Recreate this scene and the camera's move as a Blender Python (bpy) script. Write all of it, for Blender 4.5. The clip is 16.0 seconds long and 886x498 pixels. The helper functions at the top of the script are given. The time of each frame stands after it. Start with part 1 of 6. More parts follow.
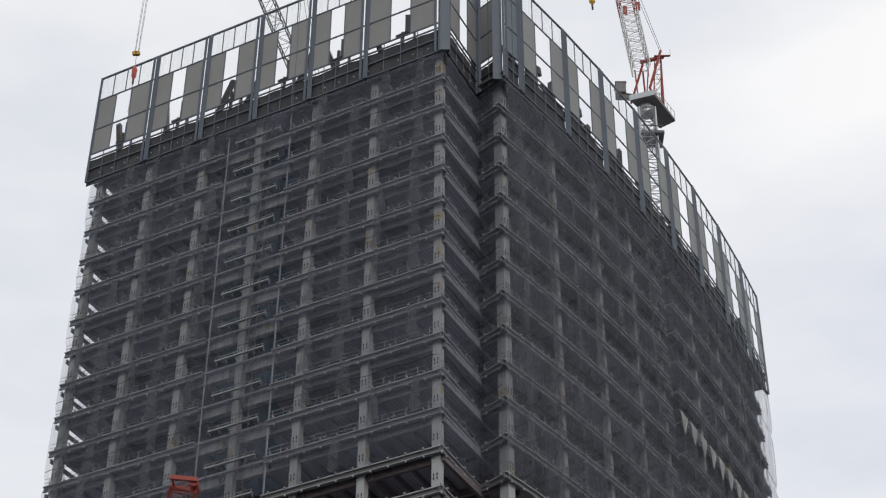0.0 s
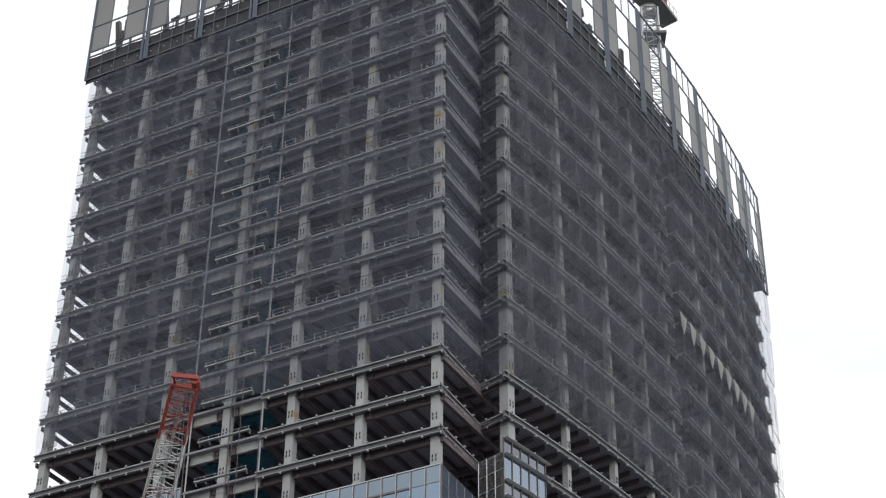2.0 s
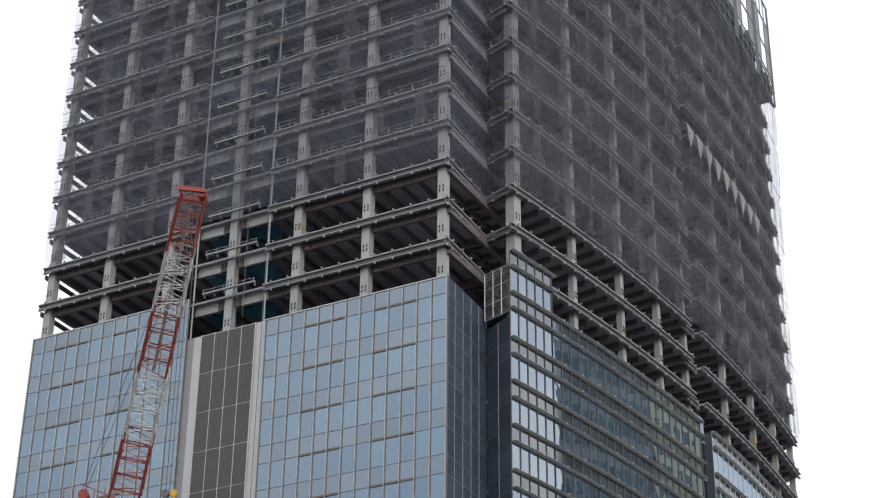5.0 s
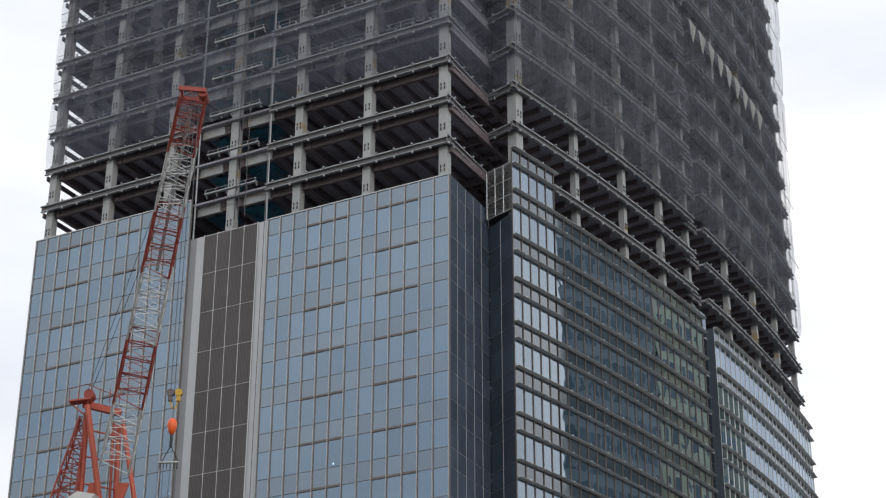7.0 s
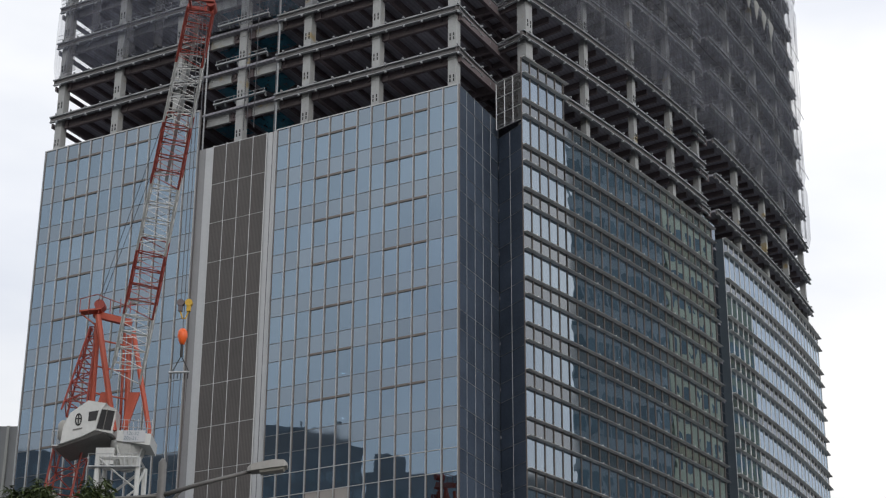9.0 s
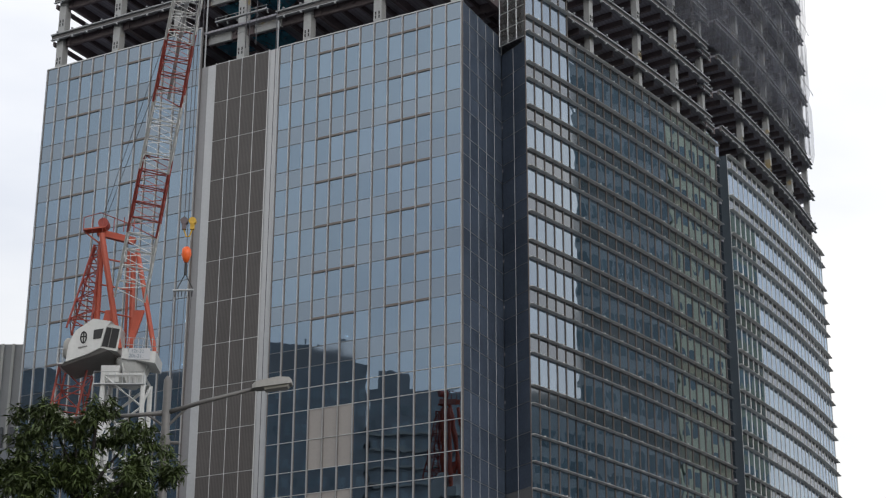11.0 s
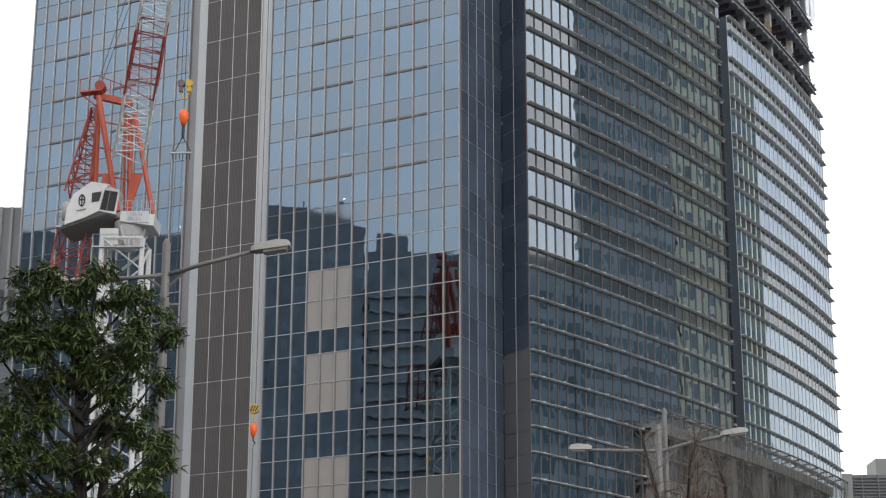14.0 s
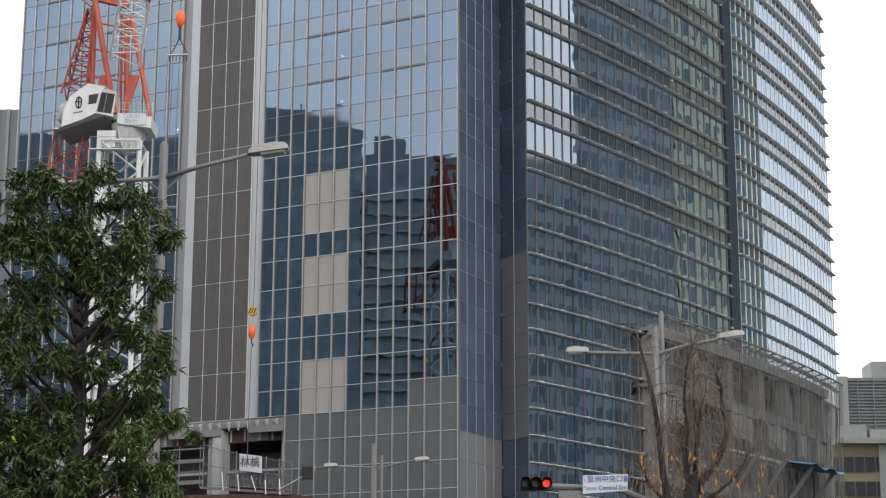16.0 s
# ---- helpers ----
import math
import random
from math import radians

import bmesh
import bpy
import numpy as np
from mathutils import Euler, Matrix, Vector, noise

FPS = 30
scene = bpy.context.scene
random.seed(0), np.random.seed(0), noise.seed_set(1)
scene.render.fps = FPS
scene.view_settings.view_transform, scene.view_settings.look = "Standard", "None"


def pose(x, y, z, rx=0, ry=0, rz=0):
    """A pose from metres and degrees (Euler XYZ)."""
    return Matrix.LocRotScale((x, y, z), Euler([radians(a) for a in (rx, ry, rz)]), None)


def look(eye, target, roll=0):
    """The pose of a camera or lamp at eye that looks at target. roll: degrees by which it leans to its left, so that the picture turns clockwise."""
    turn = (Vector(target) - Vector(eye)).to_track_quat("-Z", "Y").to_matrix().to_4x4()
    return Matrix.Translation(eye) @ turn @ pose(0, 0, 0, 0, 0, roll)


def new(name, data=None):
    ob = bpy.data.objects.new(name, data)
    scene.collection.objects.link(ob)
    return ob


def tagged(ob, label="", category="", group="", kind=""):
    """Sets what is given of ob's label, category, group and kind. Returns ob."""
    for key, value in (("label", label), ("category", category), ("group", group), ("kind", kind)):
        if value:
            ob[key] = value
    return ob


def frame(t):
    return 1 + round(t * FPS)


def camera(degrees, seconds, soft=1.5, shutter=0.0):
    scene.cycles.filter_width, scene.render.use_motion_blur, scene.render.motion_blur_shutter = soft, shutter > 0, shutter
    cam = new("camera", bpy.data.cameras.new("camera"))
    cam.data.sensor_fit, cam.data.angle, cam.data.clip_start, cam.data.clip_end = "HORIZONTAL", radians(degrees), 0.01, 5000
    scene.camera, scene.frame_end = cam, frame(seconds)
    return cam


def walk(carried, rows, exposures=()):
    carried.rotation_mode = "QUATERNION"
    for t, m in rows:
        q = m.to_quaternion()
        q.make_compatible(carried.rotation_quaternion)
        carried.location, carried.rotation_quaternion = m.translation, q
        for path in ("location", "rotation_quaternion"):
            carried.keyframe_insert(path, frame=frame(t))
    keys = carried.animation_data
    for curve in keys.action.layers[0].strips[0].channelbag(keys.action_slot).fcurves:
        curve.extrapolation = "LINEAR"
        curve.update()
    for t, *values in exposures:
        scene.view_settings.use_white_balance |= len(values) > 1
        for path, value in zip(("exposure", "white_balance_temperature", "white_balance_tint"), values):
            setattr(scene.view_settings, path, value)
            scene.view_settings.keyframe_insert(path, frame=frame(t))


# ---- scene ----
# The camera stands still on the pavement and tilts down.
cam = camera(27.38, 16.0, soft=1.2)
EYE = 1.6
ROWS = [
    (0.0, 0.000, 38.112, 0.287),
    (0.5, 0.033, 37.350, 0.377),
    (1.0, 0.050, 36.507, 0.460),
    (1.5, 0.010, 35.698, 0.647),
    (2.0, -0.012, 34.960, 0.506),
    (2.5, 0.023, 34.147, 0.518),
    (3.0, 0.022, 33.357, 0.506),
    (3.5, 0.007, 32.499, 0.561),
    (4.0, 0.048, 31.453, 0.660),
    (4.5, 0.112, 30.188, 0.620),
    (7.0, 0.216, 25.862, 0.112),
    (7.5, 0.308, 25.123, 0.147),
    (8.0, 0.412, 24.437, 0.282),
    (8.5, 0.446, 23.726, 0.189),
    (9.0, 0.527, 23.045, 0.241),
    (11.5, 0.643, 19.762, 0.118),
    (12.0, 0.618, 19.019, 0.119),
    (12.5, 0.633, 18.181, 0.147),
    (13.0, 0.633, 17.428, 0.082),
    (13.5, 0.608, 16.749, 0.138),
    (14.0, 0.563, 16.117, 0.030),
    (14.5, 0.572, 15.470, 0.026),
    (15.0, 0.548, 14.720, -0.099),
    (15.5, 0.512, 13.832, 0.052),
    (16.0, 0.488, 13.060, 0.102),
]
walk(cam, [(t, pose(0, 0, EYE, 90 + pitch, 0, yaw) @ pose(0, 0, 0, 0, 0, roll)) for t, yaw, pitch, roll in ROWS],
     exposures=[(0.0, -0.17), (2.0, 0.28), (4.0, 0.43), (7.0, 0.13), (9.0, 0.04), (13.0, 0.29), (16.0, 0.77)])

# ---- world and sun: bright overcast ----
world = bpy.data.worlds.new("overcast_sky")
scene.world = world
world.use_nodes = True
wn, wl = world.node_tree.nodes, world.node_tree.links
wn.clear()
w_out, w_bg = wn.new("ShaderNodeOutputWorld"), wn.new("ShaderNodeBackground")
w_sky = wn.new("ShaderNodeTexSky")
w_sky.sky_type, w_sky.sun_disc = "NISHITA", False
w_sky.sun_elevation, w_sky.sun_rotation = radians(38), radians(35)
w_map, w_co = wn.new("ShaderNodeMapping"), wn.new("ShaderNodeTexCoord")
w_map.inputs["Scale"].default_value = (1.0, 1.0, 2.6)
w_noise = wn.new("ShaderNodeTexNoise")
w_noise.inputs["Scale"].default_value, w_noise.inputs["Detail"].default_value = 2.2, 6
w_ramp = wn.new("ShaderNodeValToRGB")
w_ramp.color_ramp.elements[0].position, w_ramp.color_ramp.elements[1].position = 0.32, 0.62
w_ramp.color_ramp.elements[0].color, w_ramp.color_ramp.elements[1].color = (6.9, 7.4, 8.5, 1), (11.2, 11.2, 11.2, 1)
w_mix = wn.new("ShaderNodeMixRGB")
w_mix.inputs["Fac"].default_value = 0.86
wl.new(w_co.outputs["Generated"], w_map.inputs["Vector"])
wl.new(w_map.outputs["Vector"], w_noise.inputs["Vector"])
wl.new(w_noise.outputs["Fac"], w_ramp.inputs["Fac"])
wl.new(w_sky.outputs["Color"], w_mix.inputs["Color1"])
wl.new(w_ramp.outputs["Color"], w_mix.inputs["Color2"])
w_xyz, w_low, w_warm = wn.new("ShaderNodeSeparateXYZ"), wn.new("ShaderNodeMapRange"), wn.new("ShaderNodeMixRGB")
w_low.inputs["From Min"].default_value, w_low.inputs["From Max"].default_value = 0.12, 0.40
w_low.inputs["To Min"].default_value, w_low.inputs["To Max"].default_value = 1.0, 0.0
w_warm.blend_type, w_warm.inputs["Color2"].default_value = "MULTIPLY", (1.05, 1.0, 0.90, 1)
wl.new(w_co.outputs["Generated"], w_xyz.inputs["Vector"])
wl.new(w_xyz.outputs["Z"], w_low.inputs["Value"])
wl.new(w_low.outputs[0], w_warm.inputs["Fac"])
wl.new(w_mix.outputs["Color"], w_warm.inputs["Color1"])
wl.new(w_warm.outputs["Color"], w_bg.inputs["Color"])
w_bg.inputs["Strength"].default_value = 0.1
wl.new(w_bg.outputs["Background"], w_out.inputs["Surface"])
sun_data = bpy.data.lights.new("sun", "SUN")
sun_data.energy, sun_data.angle, sun_data.color = 0.8, radians(20), (1.0, 0.97, 0.92)
sun = new("sun", sun_data)
sun.matrix_world = look((60, 20, 120), (0, 150, 60))

# ---- materials ----
def material(name, colour, rough=0.6, metal=0.0, vary=0.12, scale=1.0, bump=0.0, bump_scale=8.0, streak=0.0, island=0.0, rand=0.0):
    """A plain procedural surface: colour varied at two scales, with optional streaks, bump and piece-by-piece change."""
    m = bpy.data.materials.new(name)
    m.use_nodes = True
    n, l = m.node_tree.nodes, m.node_tree.links
    b = n["Principled BSDF"]
    b.inputs["Roughness"].default_value, b.inputs["Metallic"].default_value = rough, metal
    co = n.new("ShaderNodeTexCoord")
    geo = n.new("ShaderNodeNewGeometry")
    big, fine = n.new("ShaderNodeTexNoise"), n.new("ShaderNodeTexNoise")
    big.inputs["Scale"].default_value, fine.inputs["Scale"].default_value = 0.35 * scale, 5.0 * scale
    big.inputs["Detail"].default_value, fine.inputs["Detail"].default_value = 4, 5
    l.new(geo.outputs["Position"], big.inputs["Vector"])
    l.new(geo.outputs["Position"], fine.inputs["Vector"])
    add = n.new("ShaderNodeMath"); add.operation = "ADD"
    l.new(big.outputs["Fac"], add.inputs[0]); l.new(fine.outputs["Fac"], add.inputs[1])
    last = add
    if streak:
        mp = n.new("ShaderNodeMapping"); mp.inputs["Scale"].default_value = (2.5, 2.5, 0.12)
        st = n.new("ShaderNodeTexNoise"); st.inputs["Scale"].default_value = 1.0 * scale; st.inputs["Detail"].default_value = 3
        l.new(geo.outputs["Position"], mp.inputs["Vector"]); l.new(mp.outputs["Vector"], st.inputs["Vector"])
        sm = n.new("ShaderNodeMath"); sm.operation = "MULTIPLY_ADD"; sm.inputs[1].default_value = streak
        l.new(st.outputs["Fac"], sm.inputs[0]); l.new(last.outputs[0], sm.inputs[2]); last = sm
    if rand or island:
        src = n.new("ShaderNodeObjectInfo").outputs["Random"] if rand else geo.outputs["Random Per Island"]
        rm = n.new("ShaderNodeMath"); rm.operation = "MULTIPLY_ADD"; rm.inputs[1].default_value = rand or island
        l.new(src, rm.inputs[0]); l.new(last.outputs[0], rm.inputs[2]); last = rm
    off = n.new("ShaderNodeMath"); off.operation = "SUBTRACT"; off.inputs[1].default_value = 1.0 + 0.5 * streak + 0.5 * (rand or island)
    l.new(last.outputs[0], off.inputs[0])
    val = n.new("ShaderNodeMath"); val.operation = "MULTIPLY_ADD"; val.inputs[1].default_value = 2 * vary; val.inputs[2].default_value = 1.0
    l.new(off.outputs[0], val.inputs[0])
    hsv = n.new("ShaderNodeHueSaturation"); hsv.inputs["Color"].default_value = (*colour, 1)
    l.new(val.outputs[0], hsv.inputs["Value"])
    l.new(hsv.outputs["Color"], b.inputs["Base Color"])
    if bump:
        bt = n.new("ShaderNodeTexNoise"); bt.inputs["Scale"].default_value = bump_scale; bt.inputs["Detail"].default_value = 4
        l.new(geo.outputs["Position"], bt.inputs["Vector"])
        bn = n.new("ShaderNodeBump"); bn.inputs["Strength"].default_value = bump; bn.inputs["Distance"].default_value = 0.05
        l.new(bt.outputs["Fac"], bn.inputs["Height"]); l.new(bn.outputs["Normal"], b.inputs["Normal"])
    return m


def glass(name, tint, gloss, mirror, wave=0.02, wave_scale=0.5, through_tint=(0.10, 0.13, 0.16)):
    """Coated glass: part of the light is mirrored, the rest passes, tinted. Each pane is bent a little in its own way."""
    m = bpy.data.materials.new(name)
    m.use_nodes = True
    n, l = m.node_tree.nodes, m.node_tree.links
    n.remove(n["Principled BSDF"])
    g, tr, mx = n.new("ShaderNodeBsdfGlossy"), n.new("ShaderNodeBsdfTransparent"), n.new("ShaderNodeMixShader")
    g.inputs["Roughness"].default_value = gloss
    tr.inputs["Color"].default_value = (*through_tint, 1)
    lean = n.new("ShaderNodeLayerWeight"); lean.inputs["Blend"].default_value = 0.5
    fres = n.new("ShaderNodeMath"); fres.operation = "POWER"; fres.inputs[1].default_value = 5.0
    l.new(lean.outputs["Facing"], fres.inputs[0])
    gain = n.new("ShaderNodeMath"); gain.operation = "MULTIPLY_ADD"
    gain.inputs[1].default_value, gain.inputs[2].default_value = 1.0 - mirror, mirror
    l.new(fres.outputs[0], gain.inputs[0]); l.new(gain.outputs[0], mx.inputs["Fac"])
    info, geo = n.new("ShaderNodeObjectInfo"), n.new("ShaderNodeNewGeometry")
    hsv = n.new("ShaderNodeHueSaturation"); hsv.inputs["Color"].default_value = (*tint, 1)
    rnd = n.new("ShaderNodeMath"); rnd.operation = "ADD"
    l.new(info.outputs["Random"], rnd.inputs[0]); l.new(geo.outputs["Random Per Island"], rnd.inputs[1])
    mr = n.new("ShaderNodeMapRange"); mr.inputs["From Max"].default_value = 2.0
    mr.inputs["To Min"].default_value, mr.inputs["To Max"].default_value = 0.86, 1.14
    l.new(rnd.outputs[0], mr.inputs["Value"]); l.new(mr.outputs[0], hsv.inputs["Value"])
    l.new(hsv.outputs["Color"], g.inputs["Color"])
    nt = n.new("ShaderNodeTexNoise"); nt.noise_dimensions = "4D"
    nt.inputs["Scale"].default_value, nt.inputs["Detail"].default_value = wave_scale, 1.0
    sc = n.new("ShaderNodeMath"); sc.operation = "MULTIPLY"; sc.inputs[1].default_value = 40.0
    l.new(rnd.outputs[0], sc.inputs[0]); l.new(sc.outputs[0], nt.inputs["W"]); l.new(geo.outputs["Position"], nt.inputs["Vector"])
    bn = n.new("ShaderNodeBump"); bn.inputs["Strength"].default_value = 1.0; bn.inputs["Distance"].default_value = wave
    l.new(nt.outputs["Fac"], bn.inputs["Height"]); l.new(bn.outputs["Normal"], g.inputs["Normal"])
    l.new(tr.outputs[0], mx.inputs[1]); l.new(g.outputs[0], mx.inputs[2])
    l.new(mx.outputs[0], n["Material Output"].inputs["Surface"])
    return m


def netting(name, colour, cover, streaks=0.2):
    """Fine mesh cloth: threads and holes too small to see, so part solid, part clear, uneven in vertical folds."""
    m = bpy.data.materials.new(name)
    m.use_nodes = True
    n, l = m.node_tree.nodes, m.node_tree.links
    n.remove(n["Principled BSDF"])
    d, ts, tr = n.new("ShaderNodeBsdfDiffuse"), n.new("ShaderNodeBsdfTranslucent"), n.new("ShaderNodeBsdfTransparent")
    d.inputs["Color"].default_value = (*colour, 1)
    ts.inputs["Color"].default_value = (*colour, 1)
    cloth, mx = n.new("ShaderNodeMixShader"), n.new("ShaderNodeMixShader")
    cloth.inputs["Fac"].default_value = 0.35
    geo = n.new("ShaderNodeNewGeometry")
    mp = n.new("ShaderNodeMapping"); mp.inputs["Scale"].default_value = (1.1, 1.1, 0.10)
    nt = n.new("ShaderNodeTexNoise"); nt.inputs["Scale"].default_value = 1.3; nt.inputs["Detail"].default_value = 4
    l.new(geo.outputs["Position"], mp.inputs["Vector"]); l.new(mp.outputs["Vector"], nt.inputs["Vector"])
    fold = n.new("ShaderNodeTexNoise"); fold.inputs["Scale"].default_value = 6.0; fold.inputs["Detail"].default_value = 3
    l.new(mp.outputs["Vector"], fold.inputs["Vector"])
    both = n.new("ShaderNodeMath"); both.operation = "MULTIPLY_ADD"; both.inputs[1].default_value = 0.6
    shift = n.new("ShaderNodeMath"); shift.operation = "SUBTRACT"; shift.inputs[1].default_value = 0.3
    l.new(fold.outputs["Fac"], both.inputs[0]); l.new(nt.outputs["Fac"], both.inputs[2]); l.new(both.outputs[0], shift.inputs[0])
    mr = n.new("ShaderNodeMapRange")
    mr.inputs["From Min"].default_value, mr.inputs["From Max"].default_value = 0.32, 0.68
    mr.inputs["To Min"].default_value, mr.inputs["To Max"].default_value = cover - streaks, cover + streaks
    l.new(shift.outputs[0], mr.inputs["Value"]); l.new(mr.outputs[0], mx.inputs["Fac"])
    l.new(d.outputs[0], cloth.inputs[1]); l.new(ts.outputs[0], cloth.inputs[2])
    l.new(tr.outputs[0], mx.inputs[1]); l.new(cloth.outputs[0], mx.inputs[2])
    l.new(mx.outputs[0], n["Material Output"].inputs["Surface"])
    return m


def paint_rib_shade(m, scale, depth):
    """Shade between ribs across the front's direction, multiplied into a material's colour."""
    n, l = m.node_tree.nodes, m.node_tree.links
    ribs, turn, mix = n.new("ShaderNodeTexWave"), n.new("ShaderNodeMapping"), n.new("ShaderNodeMixRGB")
    ribs.inputs["Scale"].default_value = scale
    turn.inputs["Rotation"].default_value = (0, 0, radians(28.3))
    mix.blend_type, mix.inputs["Fac"].default_value = "MULTIPLY", depth
    l.new(n["Geometry"].outputs["Position"], turn.inputs["Vector"])
    l.new(turn.outputs["Vector"], ribs.inputs["Vector"])
    l.new(n["Hue/Saturation/Value"].outputs["Color"], mix.inputs["Color1"])
    l.new(ribs.outputs["Color"], mix.inputs["Color2"])
    l.new(mix.outputs["Color"], n["Principled BSDF"].inputs["Base Color"])


def glowing(name, colour, strength):
    m = bpy.data.materials.new(name)
    m.use_nodes = True
    b = m.node_tree.nodes["Principled BSDF"]
    b.inputs["Base Color"].default_value = (*colour, 1)
    b.inputs["Emission Color"].default_value, b.inputs["Emission Strength"].default_value = (*colour, 1), strength
    return m


M_DECK = material("galvanised_deck", (0.34, 0.335, 0.375), 0.9, vary=0.25, bump=0.4)
paint_rib_shade(M_DECK, 0.75, 0.22)
M_STEEL = material("primed_steel", (0.35, 0.357, 0.36), 0.6, vary=0.16, streak=0.5, rand=0.25)
st_n, st_l = M_STEEL.node_tree.nodes, M_STEEL.node_tree.links
patch = st_n.new("ShaderNodeTexNoise")
patch.inputs["Scale"].default_value, patch.inputs["Detail"].default_value = 0.45, 5
st_l.new(st_n["Geometry"].outputs["Position"], patch.inputs["Vector"])
patch_ramp = st_n.new("ShaderNodeValToRGB")
patch_ramp.color_ramp.elements[0].position, patch_ramp.color_ramp.elements[1].position = 0.60, 0.68
patch_mix = st_n.new("ShaderNodeMixRGB")
patch_mix.inputs["Color2"].default_value = (0.33, 0.26, 0.14, 1)
st_l.new(patch.outputs["Fac"], patch_ramp.inputs["Fac"])
st_l.new(patch_ramp.outputs["Color"], patch_mix.inputs["Fac"])
st_l.new(st_n["Hue/Saturation/Value"].outputs["Color"], patch_mix.inputs["Color1"])
st_l.new(patch_mix.outputs["Color"], st_n["Principled BSDF"].inputs["Base Color"])
M_EDGE = material("galvanised_edge", (0.31, 0.325, 0.34), 0.5, metal=0.2, vary=0.2, scale=2)
M_DARK = material("dark_steel", (0.13, 0.122, 0.125), 0.7, vary=0.25)
# Beams of the netted floors, close to the deck's tone for less contrast.
M_BEAM = material("deck_toned_beam", (0.27, 0.265, 0.285), 0.9, vary=0.2)
M_RUST = material("red_oxide_steel", (0.15, 0.122, 0.128), 0.8, vary=0.3)
M_OXIDE = material("red_oxide_primer", (0.075, 0.038, 0.03), 0.8, vary=0.4, streak=0.6)
M_GALV = material("galvanised_tube", (0.50, 0.51, 0.52), 0.4, metal=0.5, vary=0.1)
M_CONC = material("raw_concrete", (0.19, 0.187, 0.183), 0.9, vary=0.2, streak=0.8, bump=0.2)
M_CROWN = material("screen_panel_grey", (0.23, 0.23, 0.225), 0.6, vary=0.1, streak=0.4, rand=0.4)
M_CROWN_FRAME = material("screen_steel", (0.085, 0.10, 0.125), 0.45, metal=0.4, vary=0.2)
M_CROWN_PIER = material("blue_grey_screen_pier", (0.12, 0.14, 0.165), 0.5, metal=0.2, vary=0.2, streak=0.4)
M_CROWN_GLASS = netting("clear_screen_sheet", (0.55, 0.57, 0.6), 0.07, 0.02)
M_NET = netting("grey_safety_net", (0.222, 0.235, 0.30), 0.265, 0.07)
M_NET_SIDE = netting("olive_grey_safety_net", (0.215, 0.222, 0.26), 0.38, 0.15)
M_NET_LAP = netting("lapped_safety_net", (0.205, 0.205, 0.215), 0.46, 0.12)
M_HOIST_SHEET = netting("thin_blue_grey_sheet", (0.205, 0.22, 0.255), 0.20, 0.10)
M_FOOT = material("dark_mesh_sheet", (0.045, 0.045, 0.05), 0.9, vary=0.3)
M_NET_DUST = netting("dusty_white_net", (0.19, 0.183, 0.174), 0.40, 0.20)
M_NET_PALE = netting("pale_flap_net", (0.55, 0.55, 0.53), 0.75, 0.15)
M_BLUE_NET = netting("blue_debris_net", (0.05, 0.20, 0.28), 0.75, 0.15)
M_ROPE = material("black_rope", (0.02, 0.02, 0.022), 0.9)
M_VISION = glass("blue_vision_glass", (0.60, 0.79, 0.99), 0.012, 0.29, 0.0032, 0.7)
M_SPANDREL = glass("grey_spandrel_glass", (0.64, 0.78, 0.93), 0.04, 0.285, 0.003, 0.6, (0.03, 0.045, 0.06))
M_LOWPANEL = material("grey_green_back_painted_glass", (0.096, 0.104, 0.108), 0.22, vary=0.12, rand=0.5, streak=0.4)
M_DARKGLASS = glass("dark_side_glass", (0.74, 0.82, 0.92), 0.03, 0.3, 0.004, 0.6, (0.16, 0.18, 0.22))
M_RETURN = material("dark_blue_panel", (0.064, 0.082, 0.115), 0.13, vary=0.25, rand=0.6)
M_RECESS = material("dark_blue_grey_jamb", (0.055, 0.07, 0.085), 0.4, vary=0.15)
M_BANDSPANDREL = glass("smoked_spandrel_glass", (0.72, 0.76, 0.80), 0.06, 0.30, 0.004, 0.6, (0.06, 0.06, 0.06))
M_CURVEGLASS = glass("clear_band_glass", (0.76, 0.88, 1.0), 0.01, 0.37, 0.008, 0.5, (0.12, 0.15, 0.17))
M_MULLION = material("brushed_aluminium", (0.43, 0.435, 0.44), 0.4, metal=0.5, vary=0.08)
M_TRANSOM = material("dull_aluminium", (0.48, 0.485, 0.49), 0.45, metal=0.5, vary=0.08)
M_TRANSOM_DULL = material("darker_aluminium", (0.21, 0.22, 0.235), 0.45, metal=0.5, vary=0.08)
M_FIN = material("aluminium_fin", (0.72, 0.715, 0.71), 0.4, metal=0.35, vary=0.12, scale=2)
M_SASH = material("bronze_sash", (0.16, 0.14, 0.13), 0.5, metal=0.4)
M_LOUVRE = material("dark_louvre_panel", (0.095, 0.086, 0.083), 0.6, vary=0.2, streak=0.6, rand=0.3)
paint_rib_shade(M_LOUVRE, 1.9, 0.5)
M_GREY_STRIP = material("grey_aluminium_cladding", (0.24, 0.24, 0.25), 0.5, metal=0.3, vary=0.1, streak=0.3)
M_WHITE_STRIP = material("pale_aluminium_cladding", (0.43, 0.44, 0.455), 0.45, metal=0.3, vary=0.1, streak=0.3)
M_BEIGE = material("beige_blind_panel", (0.30, 0.28, 0.265), 0.6, vary=0.08, rand=0.2)
M_GREYPANEL = material("grey_metal_panel", (0.20, 0.20, 0.205), 0.5, metal=0.3, vary=0.1, rand=0.2)
M_ORANGE = material("crane_orange_red", (0.44, 0.078, 0.04), 0.5, vary=0.2, scale=1.5)
M_REDDARK = material("crane_weathered_red", (0.30, 0.05, 0.035), 0.55, vary=0.25, scale=1.5)
